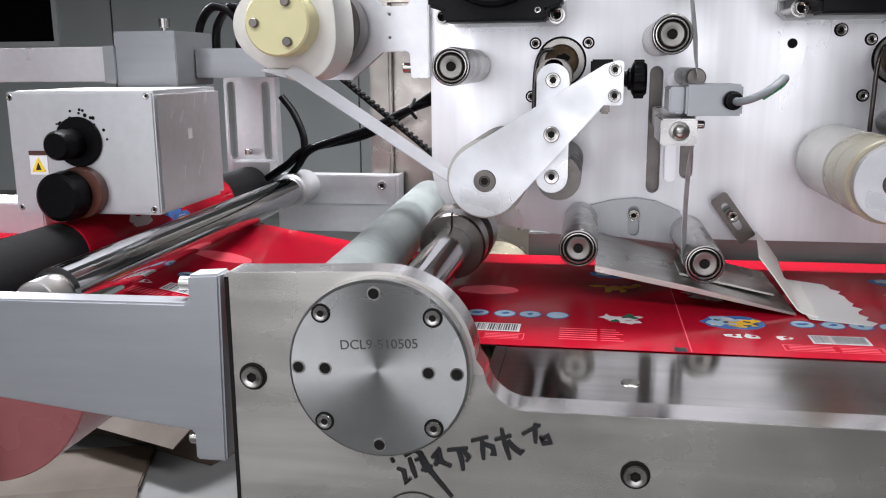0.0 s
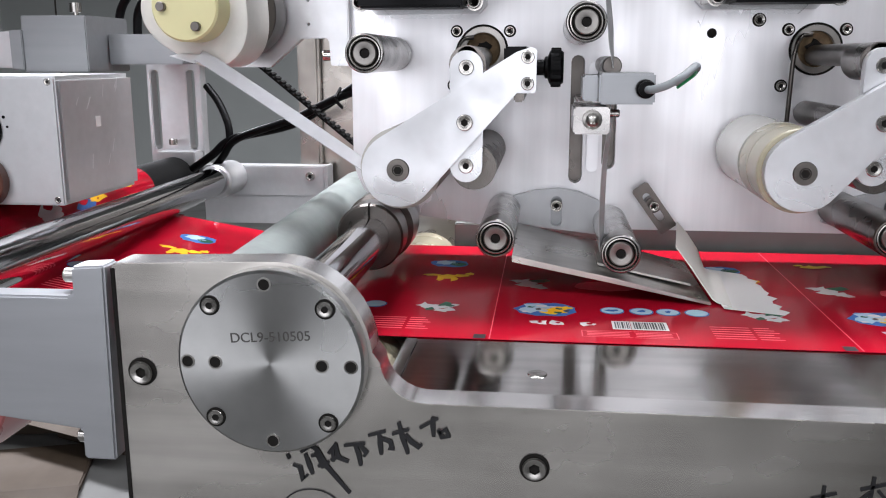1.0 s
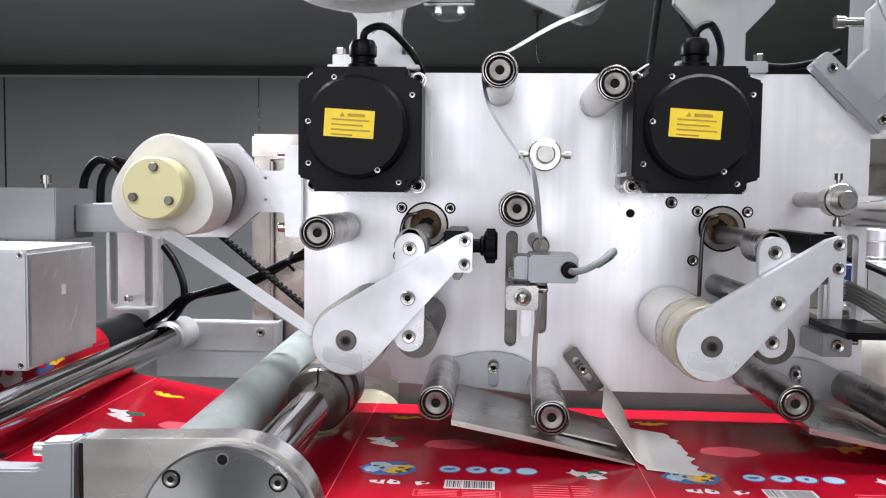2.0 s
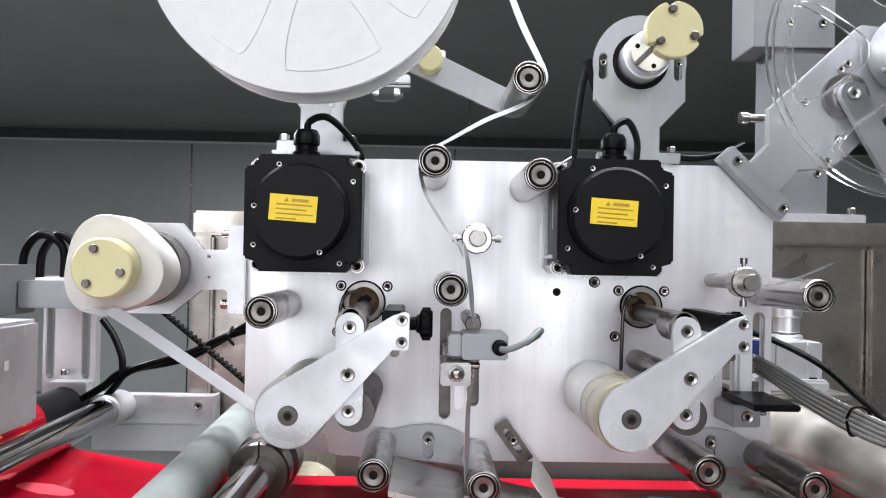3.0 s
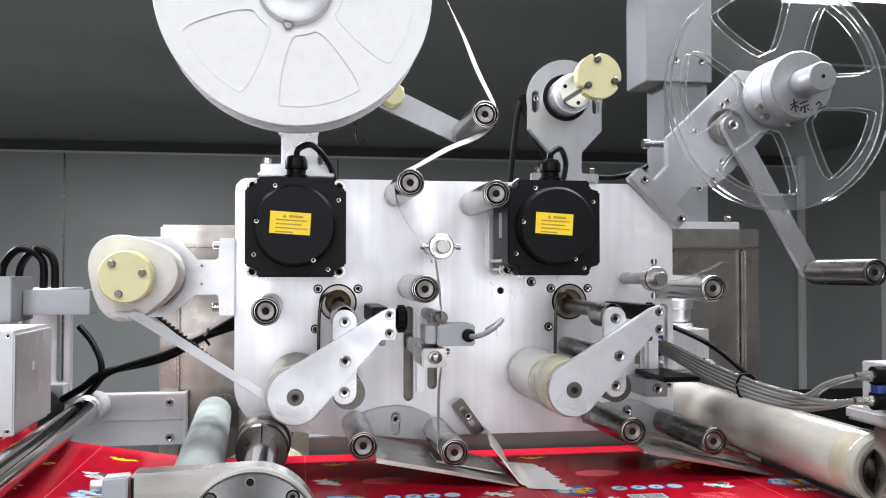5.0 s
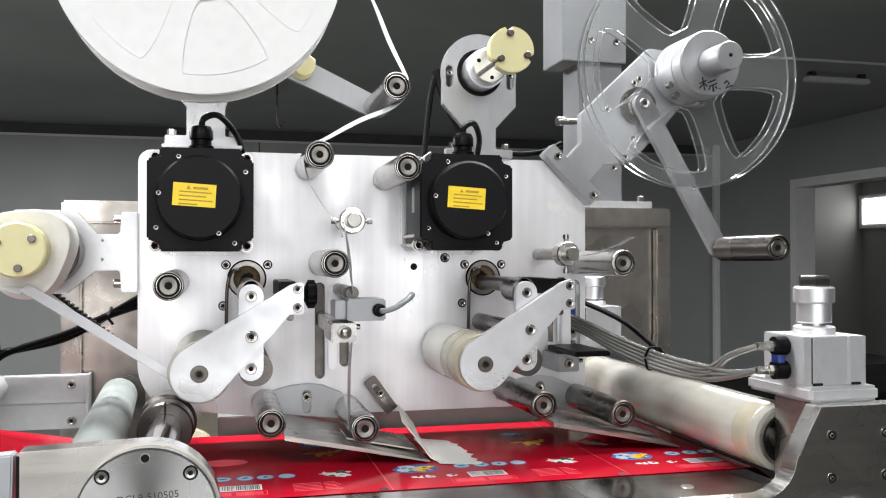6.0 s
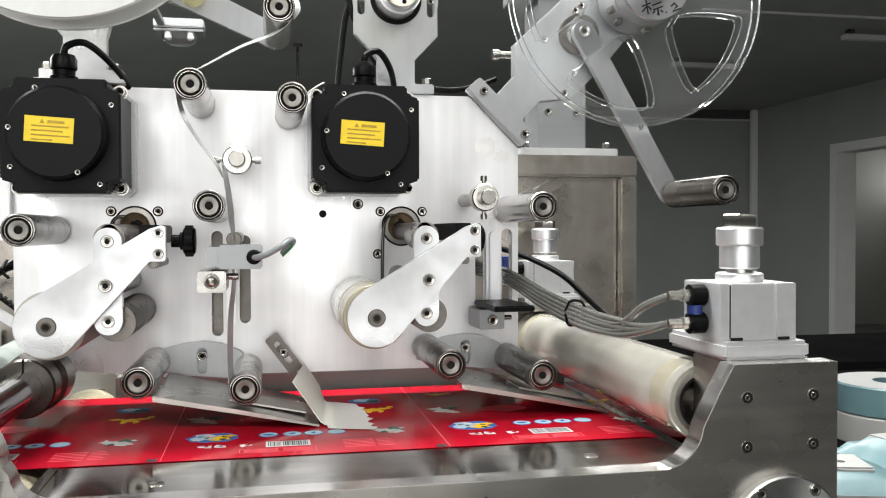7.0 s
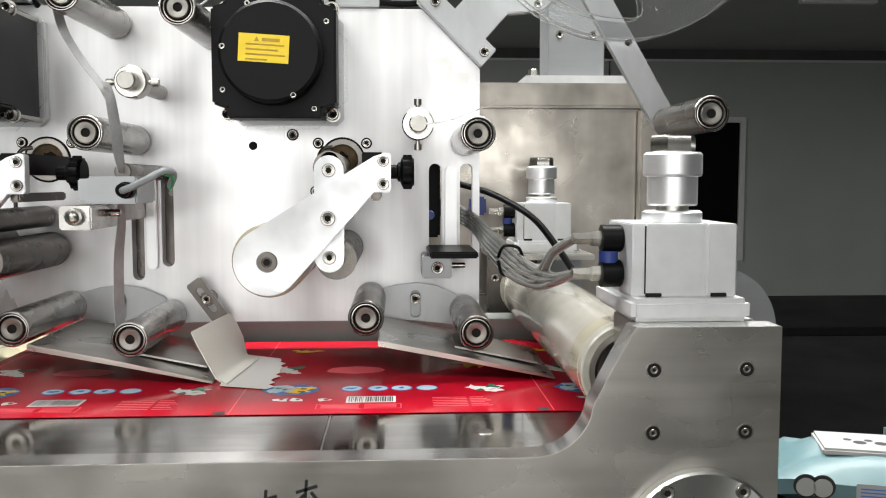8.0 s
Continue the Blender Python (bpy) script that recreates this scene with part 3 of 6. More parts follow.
def flat_text(body, size, m, mat, parent, name="lettering", shear=0.0):
    c = bpy.data.curves.new(name, "FONT")
    c.body, c.size, c.extrude, c.align_x, c.align_y, c.shear = body, size, 0.0002, "CENTER", "CENTER", shear
    ob = new(name, c)
    dg = bpy.context.evaluated_depsgraph_get()
    me = bpy.data.meshes.new_from_object(ob.evaluated_get(dg))
    bpy.data.objects.remove(ob)
    me.materials.clear()
    me.materials.append(mat)
    ob = new(name, me)
    ob.parent, ob.matrix_basis = parent, m
    return ob


def stroke(points, r, y, parent, name="pen_stroke"):
    """A marker stroke on a face that looks towards -y, as a flat tapering band."""
    bm = bmesh.new()
    rows = []
    for i, (x, z) in enumerate(points):
        xa, za = points[max(i - 1, 0)]
        xb, zb = points[min(i + 1, len(points) - 1)]
        d = math.hypot(xb - xa, zb - za) or 1
        nx, nz = -(zb - za) / d, (xb - xa) / d
        w = r * (1.0 if 0 < i < len(points) - 1 else 0.65)
        rows.append((bm.verts.new((x + nx * w, y, z + nz * w)), bm.verts.new((x - nx * w, y, z - nz * w))))
    for a, b in zip(rows, rows[1:]):
        bm.faces.new((a[0], a[1], b[1], b[0]))
    got = bmesh.ops.extrude_face_region(bm, geom=bm.faces[:])
    bmesh.ops.translate(bm, vec=(0, 0.0003, 0), verts=[v for v in got["geom"] if isinstance(v, bmesh.types.BMVert)])
    return part(name, bm, INK, parent)


def lettering(f, d):
    flat_text("DCL9-510505", 0.0060, pose(-0.0768, FY - 0.0097, 1.0782, 90, -3.5, 0), ENGRAVED, d)
    # a row of hand-written marker signs, cut down to their strokes
    y = FY - 0.0005
    signs = [
        [[(232, 703), (241, 720)], [(252, 740), (278, 747), (289, 797), (306, 774)], [(283, 694), (318, 669), (342, 679), (380, 742), (462, 834)], [(300, 698), (314, 740), (326, 772)], [(322, 706), (352, 698)], [(338, 690), (366, 748)], [(346, 742), (388, 724)]],
        [[(386, 694), (416, 656)], [(401, 672), (405, 722)], [(394, 716), (432, 700)], [(414, 662), (421, 706), (461, 720)]],
        [[(444, 662), (522, 650)], [(484, 655), (498, 690), (505, 732)], [(500, 655), (527, 684), (516, 698)]],
        [[(534, 622), (597, 604)], [(574, 610), (577, 650), (581, 688)], [(580, 630), (614, 640), (621, 668), (606, 664)]],
        [[(621, 613), (682, 594)], [(645, 570), (659, 625), (678, 681)], [(668, 612), (690, 637), (718, 655), (727, 644)]],
        [[(721, 587), (786, 550)], [(767, 546), (768, 580), (771, 616)], [(786, 590), (800, 616), (825, 611), (814, 588), (790, 602)]],
    ]
    for marks in signs:
        for s in marks:
            stroke([(-0.1024 + 0.000120 * a, 1.1135 - 0.000130 * b) for a, b in s], 0.00115, y - 0.00001 * len(f.children), f)
    for x, z in ((0.150, 1.013), (0.169, 1.018), (0.203, 1.0275), (0.222, 1.032)):
        for s in ([(-.004, .001), (.006, .004)], [(.001, .007), (.000, -.006)], [(.003, .001), (.008, -.005)], [(.000, .000), (-.005, -.005)]):
            stroke([(x + a, z + b) for a, b in s], 0.0011, y, f)
    stroke(arc(-0.064, 0.990, 0.016, 150, 40, 10), 0.0003, y, f, "scratch")


def table():
    t = thing("machine_table", "polished stainless table sheet with countersunk screws", "machine table")
    for x0, x1 in ((-0.0395, 0.2254), (0.2265, 0.392)):
        part("sheet", box(x0, x1, 0.3965, 0.742, 1.0333, 1.0393, 0.0006), TABLE_STEEL, t)
    for x, y in ((0.033, 0.443), (0.315, 0.452)):
        part("screw", turned(lathe([(0, 0), (0.0016, -0.0004), (0.0046, -0.0006), (0.005, 0)], 18), pose(x, y, 1.0393, -90)), BOLT, t)
    # bright glint at the sheet joint, painted as a lighter strip
    part("joint_glint", box(0.2255, 0.2264, 0.3970, 0.7415, 1.0333, 1.0394, 0), EDGE_HIGHLIGHT, t)
    part("end_rim", box(-0.0395, -0.0330, 0.3970, 0.4900, 1.0394, 1.0402, 0.0003), TABLE_STEEL, t, "folded end rim of the sheet")
    r = thing("rear_beam", "grey machined rear guide beam under the plate", "beam")
    part("beam", box(-0.040, 0.40, 0.752, 0.79, 0.98, 1.056, 0.001), BEAM, r)
    b = thing("machine_pedestal", "stainless lower housing of the machine below the table", "pedestal")
    part("housing", box(-0.14, 0.445, 0.45, 0.90, 0.25, 0.98, 0.004), STEEL, b)
    part("rear_plate", box(-0.16, 0.46, 0.90, 0.925, 0.0, 1.06, 0.002), STEEL, b)
    for x in (-0.12, 0.42):
        for y in (0.40, 0.86):
            part("leg", box(x - 0.03, x + 0.03, y - 0.02, y + 0.03, 0, 0.80, 0.003), STEEL, b)


def left_arm():
    a = thing("support_arm", "grey anodised aluminium support arm bolted to the frame", "bracket")
    part("arm", plate([(-0.60, 1.0875), (-0.168, 1.0915), (-0.165, 1.093), (-0.165, 1.1045), (-0.1500, 1.1055), (-0.1515, 1.0165), (-0.1665, 1.0165),
                       (-0.1665, 1.0305), (-0.30, 1.0455), (-0.60, 1.06)], FY - 0.004, FY + 0.009, bev=0.001), ALU_ARM, a)
    for z in (1.0985, 1.0235):
        part("screw", turned(rod(0.0033, 0, 0.008, n=18), pose(-0.1652, FY + 0.006, z) @ pose(0, 0, 0, 0, 0, 90)), BOLT, a)


front_frame()
table()
left_arm()


# ---- main plate ----
PY = 0.695


def main_plate():
    out = [(0.334, 1.0645), (0.334, 1.2705), (0.2868, 1.318)]
    out += arc(-0.100, 1.306, 0.012, 90, 180, 8)
    out += arc(-0.066, 1.118, 0.046, 180, 246, 8)
    out += [(-0.055, 1.0715), (0.0, 1.0645)]
    holes = [slot(0.0565, 1.099, 1.193, 0.0049), slot(0.0805, 1.110, 1.189, 0.0049), slot(0.2975, 1.115, 1.194, 0.0052), slot(0.3230, 1.115, 1.194, 0.0052),
             circle(-0.013, 1.1965, 0.0165), circle(0.2220, 1.1970, 0.0165)]
    p = thing("applicator_plate", "large brushed aluminium mounting plate with slots and screws", "machine plate")
    part("plate", plate(out, PY, PY + 0.012, holes, 0.0009), ALU_PLATE, p)
    for x in (-0.013, 0.222):
        # shade of the gap round the bearing, as a dark ring
        part("bearing_gap", ring(0.0168, 0.0184, PY - 0.0006, PY + 0.004, x, 1.1967), DARK, p)
        part("bearing_ring", ring(0.0128, 0.0167, PY - 0.0012, PY + 0.004, x, 1.1967), RING_STEEL, p)
        part("bearing", lathe([(0, PY + 0.004), (0.008, PY + 0.003), (0.011, PY + 0.001), (0.0127, PY + 0.002)], 32, x, 1.1967), RUST, p, "greasy bearing face")
        rnd = random.Random(int(x * 1000) + 40)
        part("grease", plate([(x + 0.0062 * (0.45 + 0.75 * rnd.random()) * math.cos(k * 0.4488), 1.1985 + 0.0055 * (0.45 + 0.75 * rnd.random()) * math.sin(k * 0.4488)) for k in range(14)], PY + 0.0004, PY + 0.0035, bev=0), DARK, p, "dark grease on the bearing")
        for dx, dz in ((-0.0195, 0.0135), (0.0195, 0.0135), (-0.022, -0.0255)):
            # shade round the sunk screw head, as a dark ring
            part("counterbore_shade", ring(0.0028, 0.0045, PY - 0.0005, PY + 0.001, x + dx, 1.1967 + dz, 20), DARK, p)
            screw(x + dx, PY, 1.1967 + dz, 0.0034, 0.0022, p)
    part("slot_back", box(0.046, 0.092, PY + 0.0125, PY + 0.016, 1.09, 1.21, 0.0005), DARK_STEEL, p)
    part("hole", rod(0.0035, PY - 0.0004, PY + 0.003, 0.150, 1.208, 20, 0.0002), DARK, p)
    part("counterbore_shade", ring(0.003, 0.0048, PY - 0.0005, PY + 0.001, 0.182, 1.217, 20), DARK, p)
    screw(0.182, PY, 1.217, 0.0038, 0.0024, p)
    for cx, cz, rr, seed in ((0.303, 1.272, 0.011, 3), (0.317, 1.262, 0.008, 5)):
        rnd = random.Random(seed)
        part("stain", plate([(cx + rr * (0.6 + 0.7 * rnd.random()) * math.cos(0.35 * k), cz + rr * 0.8 * (0.6 + 0.7 * rnd.random()) * math.sin(0.35 * k)) for k in range(18)], PY - 0.0002, PY + 0.001, bev=0), STAINED, p)
    # the bright slide between the two slots
    s = thing("slide_rod", "round-nosed aluminium slide between two slots", "slide")
    part("rod", plate(slot(0.3103, 1.118, 1.192, 0.0048), PY - 0.006, PY - 0.0005), ALU, s)
    s2 = thing("slide_rod", "slim aluminium slide between two slots", "slide")
    part("rod", plate(slot(0.0685, 1.108, 1.188, 0.0042), PY - 0.004, PY - 0.0005), ALU, s2)


main_plate()


def roller(x, z, yf=0.577, yb=PY, r=0.0122, mat=None, label="brushed steel idler roller with a bearing end", name="idler_roller"):
    t = thing(name, label, "roller", (x, yb, z), "idler rollers")
    d = yf - yb
    part("tube", lathe([(0.006, -0.0006), (r * 0.9, -0.0006), (r * 0.96, -0.002), (r, -0.004), (r, d + 0.0010), (r * 0.95, d + 0.0001), (r * 0.90, d), (r * 0.87, d + 0.0008), (r * 0.86, d + 0.0040)], 40), mat or ROLL_STEEL, t)
    part("bearing", lathe([(r * 0.87, d + 0.0036), (r * 0.66, d + 0.0036), (r * 0.60, d + 0.0042), (0, d + 0.0042)], 32), DARK, t, "dark sealed bearing")
    part("retaining_ring", lathe([(r * 0.70, d + 0.0036), (r * 0.71, d + 0.0020), (r * 0.75, d + 0.0015), (r * 0.80, d + 0.0016), (r * 0.825, d + 0.0036)], 32), BOLT, t)
    part("inner_ring", lathe([(r * 0.24, d + 0.0030), (r * 0.26, d + 0.0014), (r * 0.44, d + 0.0010), (r * 0.56, d + 0.0009), (r * 0.61, d + 0.0014), (r * 0.62, d + 0.0042)], 28), RING_STEEL, t)
    part("socket", rod(r * 0.25, d + 0.0026, d + 0.0044, n=6, bev=0.0001), DARK, t)
    return t


for rx, rz in ((0.044, 1.304), (0.1200, 1.2955), (0.057, 1.212), (-0.078, 1.194), (0.322, 1.212)):
    roller(rx, rz)
for rx, rz in ((0.004, 1.079), (0.0828, 1.071), (0.2442, 1.0845), (0.3212, 1.0735)):
    roller(rx, rz, mat=DARK_STEEL if rx > 0.2 else ROLL_STEEL, label="worn steel guide roller above the film", r=0.0125)


def motor(x, z):
    t = thing("drive_motor", "black geared drive motor with a yellow warning label", "motor", (x, 0, z), "drive motors")
    h, c = 0.0437, 0.010
    out = []
    for sx, sz in ((1, -1), (1, 1), (-1, 1), (-1, -1)):
        pts = [(h * sx, (h - c) * sz), ((h - c) * sx, (h - c * 0.7) * sz), ((h - c) * sx, h * sz)]
        out += pts if (sx * sz) > 0 else pts[::-1]
    part("cover", plate(out, 0.604, 0.630, bev=0.0015), BLACK_PAINT, t)
    part("cap", lathe([(0, 0.5885), (0.0330, 0.5885), (0.0352, 0.5905), (0.0360, 0.604)], 64, -0.001, 0.001), BLACK_PAINT, t)
    part("gearbox", box(-0.040, 0.040, 0.630, 0.686, -0.040, 0.040, 0.003), BLACK_PAINT, t)
    part("flange", plate([(-h, -h + 0.006), (-h + 0.006, -h), (h - 0.006, -h), (h, -h + 0.006), (h, h - 0.006), (h - 0.006, h), (-h + 0.006, h), (-h, h - 0.006)], 0.686, PY - 0.0005, bev=0.001), ALU_MATT, t)
    for dx in (-1, 1):
        for dz in (-1, 1):
            screw(dx * 0.0385, 0.637, dz * 0.0385, 0.0045, 0.006, t)
            part("long_bolt", rod(0.0024, 0.637, 0.688, dx * 0.0385, dz * 0.0385, 12), BOLT, t)
            part("washer", ring(0.0025, 0.0058, 0.6365, 0.6385, dx * 0.0385, dz * 0.0385, 20), BOLT, t)
    g = part("clear_guard", plate(rounded([(-0.0475, -0.0475), (0.0475, -0.0475), (0.0475, 0.046), (-0.0475, 0.046)], 1), 0.6775, 0.6800, bev=0.0004), ACRYLIC, t, "clear plastic guard plate")
    g.visible_shadow = False
    part("tie_rod", rod(0.0018, 0.63, 0.69, -0.0415, -0.030, 10), BOLT, t)
    part("rating_plate", box(-0.0405, -0.0402, 0.640, 0.655, -0.008, 0.016, 0), LINER, t, "small grey rating plate")
    for dx, dz in ((-0.033, 0.004), (0.016, 0.030), (0.015, -0.029), (-0.018, 0.036), (0.037, 0.024), (-0.036, -0.024), (0.028, -0.037)):
        inside = math.hypot(dx + 0.001, dz) < 0.034
        screw(dx, 0.5887 if inside else 0.6042, dz, 0.0021, 0.0012, t)
    lab = part("warning_label", box(-0.0220, 0.0125, 0.5878, 0.5886, -0.0068, 0.0122, 0), LABEL_YELLOW, t, "yellow warning label with small print")
    lab.matrix_basis = pose(-0.0048, 0, 0.0027) @ pose(0, 0, 0, 0, 3.5, 0) @ pose(0.0048, 0, -0.0027)
    for k, (a, b) in enumerate(((-0.006, 0.006), (-0.017, 0.009), (-0.017, 0.005), (-0.017, 0.010), (-0.017, -0.002))):
        zz = 0.0085 - 0.0034 * k
        part("print_line", box(a, b, 0.5874, 0.5879, zz - (0.0010 if k == 0 else 0.0005), zz + (0.0010 if k == 0 else 0.0005), 0), LABEL_INK, lab)
    tri = plate([(-0.0115, 0.0072), (-0.0080, 0.0072), (-0.00975, 0.0104)], 0.5874, 0.5879, bev=0)
    part("warning_sign", tri, LABEL_INK, lab)
    # cable gland and its cable
    g = part("cable_gland", turned(lathe([(0, 0), (0.0105, 0), (0.0105, 0.004), (0.0085, 0.005), (0.0085, 0.009), (0.0100, 0.010), (0.0100, 0.017), (0.0080, 0.021), (0.004, 0.022), (0, 0.022)], 12), pose(0, 0.618, h - 0.001) @ pose(0, 0, 0, 90)), BLACK, t, "black cable gland")
    part("cable", tube([(0.000, 0.618, h + 0.018), (0.002, 0.619, h + 0.027), (0.014, 0.63, h + 0.032), (0.028, 0.66, h + 0.022), (0.037, 0.70, h + 0.006), (0.040, 0.722, h - 0.03)], 0.0028), BLACK, t)
    return t


motor(-0.0535, 1.2660)
c = thing("motor_cable", "black motor cable led along the plate top", "cable")
part("cable", tube([(0.214, 0.712, 1.300), (0.226, 0.714, 1.322), (0.246, 0.716, 1.3275), (0.275, 0.718, 1.327), (0.300, 0.722, 1.332), (0.322, 0.735, 1.342)], 0.0030), BLACK, c)
motor(0.1800, 1.2675)


# ---- nip levers ----
def nip(x, z, white, ribbed, label):
    t = thing("nip_lever", label, "lever", (x, 0, z), "nip levers")
    fy = 0.549
    # big round end, a straight taper and a squared tip
    base = math.degrees(math.atan2(0.058, 0.076))
    big = arc(0, 0, 0.0222, base + 84, base + 276, 18)
    out = big + [(0.070, 0.0455), (0.080, 0.0455), (0.0812, 0.047), (0.0812, 0.0705), (0.078, 0.0715), (0.070, 0.0690)]
    part("lever", plate(out, fy, fy + 0.008, bev=0.0008), LEVER, t)
    part("small_lever", plate(slot(0.040, -0.008, 0.070, 0.0098, 10), fy + 0.009, fy + 0.016, bev=0.0007), LEVER, t)
    part("hub_cap", lathe([(0, fy - 0.001), (0.0028, fy - 0.001), (0.0030, fy - 0.0004), (0.0034, fy - 0.001), (0.0064, fy - 0.001), (0.0072, fy + 0.0005)], 28), DARK_STEEL, t, "dark hub screw")
    part("socket", rod(0.0026, fy - 0.0014, fy, n=6, bev=0.0001), DARK, t)
    screw(0.040, fy, 0.0285, 0.0048, 0.0022, t)
    for zz in (0.066, 0.051):
        screw(0.0762, fy, zz, 0.0038, 0.0014, t)
    for zz in (0.060, 0.002):
        screw(0.040, fy + 0.009, zz, 0.0045, 0.0012, t)
    # rollers and shafts behind the levers
    if ribbed:
        part("pressure_roller", lathe([(0, fy + 0.010)] + [(0.0248 - (0.0006 if k % 2 else 0), fy + 0.010 + 0.002 * k) for k in range(62)] + [(0, fy + 0.134)], 40), WHITE_ROLL, t, "worn white ribbed pressure roller")
    else:
        part("pressure_roller", lathe([(0, fy + 0.010), (0.0240, fy + 0.010), (0.0248, fy + 0.011), (0.0248, fy + 0.034)], 40), CREAM_ROLL, t, "yellowed silicone roller band")
        part("roller_band", lathe([(0.0245, fy + 0.034), (0.0250, fy + 0.035), (0.0250, fy + 0.056), (0.0242, fy + 0.058)], 40), CREAM_ROLL, t)
        part("roller_core", lathe([(0.0238, fy + 0.030), (0.0238, fy + 0.060), (0.0250, fy + 0.061), (0.0250, fy + 0.136), (0, fy + 0.138)], 40), WHITE_ROLL, t)
    part("drive_roller", lathe([(0, fy + 0.018)] + [(0.0138 - (0.0004 if k % 2 else 0), fy + 0.018 + 0.0015 * k) for k in range(82)] + [(0, fy + 0.142)], 36, 0.044, 0.0), DARK_STEEL, t, "knurled steel drive roller")
    part("pivot_shaft", rod(0.0070, fy + 0.016, PY - 0.002, 0.040, 0.066), DARK_STEEL, t)
    part("lower_shaft", rod(0.0085, fy + 0.016, PY - 0.002, 0.037, 0.026), DARK_STEEL, t)
    part("spring_rod", tube([(0.034, fy + 0.132, 0.080), (0.026, fy + 0.130, 0.078), (0.022, fy + 0.128, 0.066), (0.021, fy + 0.128, 0.04), (0.021, fy + 0.130, 0.018)], 0.0016), DARK_STEEL, t)
    part("shaft_collar", lathe([(0.0076, fy + 0.016), (0.0110, fy + 0.016), (0.0110, fy + 0.05), (0.0076, fy + 0.05)], 28, 0.040, 0.062), DARK_STEEL, t)
    part("cross_bar", box(0.062, 0.0760, fy + 0.008, fy + 0.100, 0.058, 0.072, 0.001), BLACK, t, "blackened cross bar")
    part("tie_bar", box(0.068, 0.074, fy + 0.008, fy + 0.090, 0.040, 0.046, 0.001), DARK_STEEL, t)
    k = part("adjusting_knob", turned(lathe([(0, 0), (0.005, 0), (0.005, 0.006), (0.0070, 0.007)] + [(0.0070, 0.0085), (0.0098, 0.0095), (0.0112, 0.0105), (0.0112, 0.0165), (0.0095, 0.0185), (0, 0.0185)], 24), pose(0.0790, fy + 0.062, 0.0595) @ pose(0, 0, 0, 0, 0, -90)), BLACK, t, "black plastic adjusting knob")
    for i in range(12):
        a = 2 * math.pi * i / 12
        part("grip_rib", box(0.0895, 0.0960, fy + 0.062 + 0.0112 * math.cos(a) - 0.0012, fy + 0.062 + 0.0112 * math.cos(a) + 0.0012, 0.0595 + 0.0112 * math.sin(a) - 0.0012, 0.0595 + 0.0112 * math.sin(a) + 0.0012, 0.0004), BLACK, k)
    return t


nip(-0.053, 1.1255, True, True, "aluminium nip lever with a white pressure roller")
nip(0.181, 1.1265, True, False, "aluminium nip lever with a yellowed pressure roller")


# ---- supply reel, arms and cores ----
def big_reel():
    t = thing("supply_reel", "large white plastic supply reel full of label tape", "reel", (-0.055, 0, 1.475))
    wins = []
    for k in range(6):
        a = 283 + 60 * k
        w = rounded(arc(0, 0, 0.1045, a - 23, a + 23, 6) + arc(0, 0, 0.040, a + 21, a - 21, 2), 3)
        wins.append(w)
    for name, y0, y1 in (("front_flange", 0.600, 0.603), ("rear_flange", 0.640, 0.643)):
        fl = part(name, plate(circle(0, 0, 0.120, 96), y0, y1, wins, 0.0008), WHITE, t)
        for w in wins:
            part("raised_rim", plate([(x * 1.0, z * 1.0) for x, z in w], y0 - 0.0009, y0 - 0.0001,
                                     [[(sum(p[0] for p in w) / len(w) + (x - sum(p[0] for p in w) / len(w)) * 0.955, sum(p[1] for p in w) / len(w) + (z - sum(p[1] for p in w) / len(w)) * 0.955) for x, z in w]], 0), WHITE, fl)
        part("edge_bead", lathe([(0.1165, y0 - 0.0012), (0.1203, y0 - 0.0012), (0.1210, y0), (0.1210, y1), (0.1203, y1 + 0.0010)], 96), WHITE, fl)
    bm = lathe([(0.035, 0.6008)] + [(0.040 + 0.0074 * k, 0.6008 + 0.0002 * math.sin(k * 2.1)) for k in range(10)] + [(0.1090, 0.606), (0.1095, 0.638), (0.035, 0.639)], 72)
    for v in bm.verts:
        v.co.y += 0.0008 * noise.noise(v.co * 70) + 0.0005 * noise.noise(v.co * 170) if v.co.y < 0.604 else 0
    part("wound_tape", bm, WHITE, t, "crumpled wound label tape")
    part("hub", lathe([(0, 0.590), (0.024, 0.590), (0.031, 0.592), (0.033, 0.598), (0.033, 0.66)], 48), ALU_MATT, t)
    part("hub_nut", turned(rod(0.0045, 0, 0.010, n=6), pose(-0.006, 0.595, -0.033)), BOLT, t)
    part("spindle", rod(0.012, 0.58, 0.70), STEEL, t)
    b = thing("reel_bracket", "white upright bracket carrying the supply reel", "bracket")
    part("upright", plate([(-0.088, 1.3185), (-0.020, 1.3185), (-0.020, 1.331), (-0.0335, 1.331), (-0.0335, 1.358), (-0.030, 1.37), (-0.03, 1.48), (-0.08, 1.48), (-0.078, 1.37), (-0.0685, 1.358), (-0.0685, 1.331), (-0.088, 1.331)], 0.686, 0.698), ALU_MATT, b)
    part("foot", box(-0.090, -0.018, 0.675, 0.710, 1.3185, 1.3215, 0.0006), ALU_MATT, b)
    for x in (-0.082, -0.026):
        part("screw", turned(rod(0.0042, 0, 0.006, n=6), pose(x, 0.690, 1.3305) @ pose(0, 0, 0, 90)), BOLT, b)


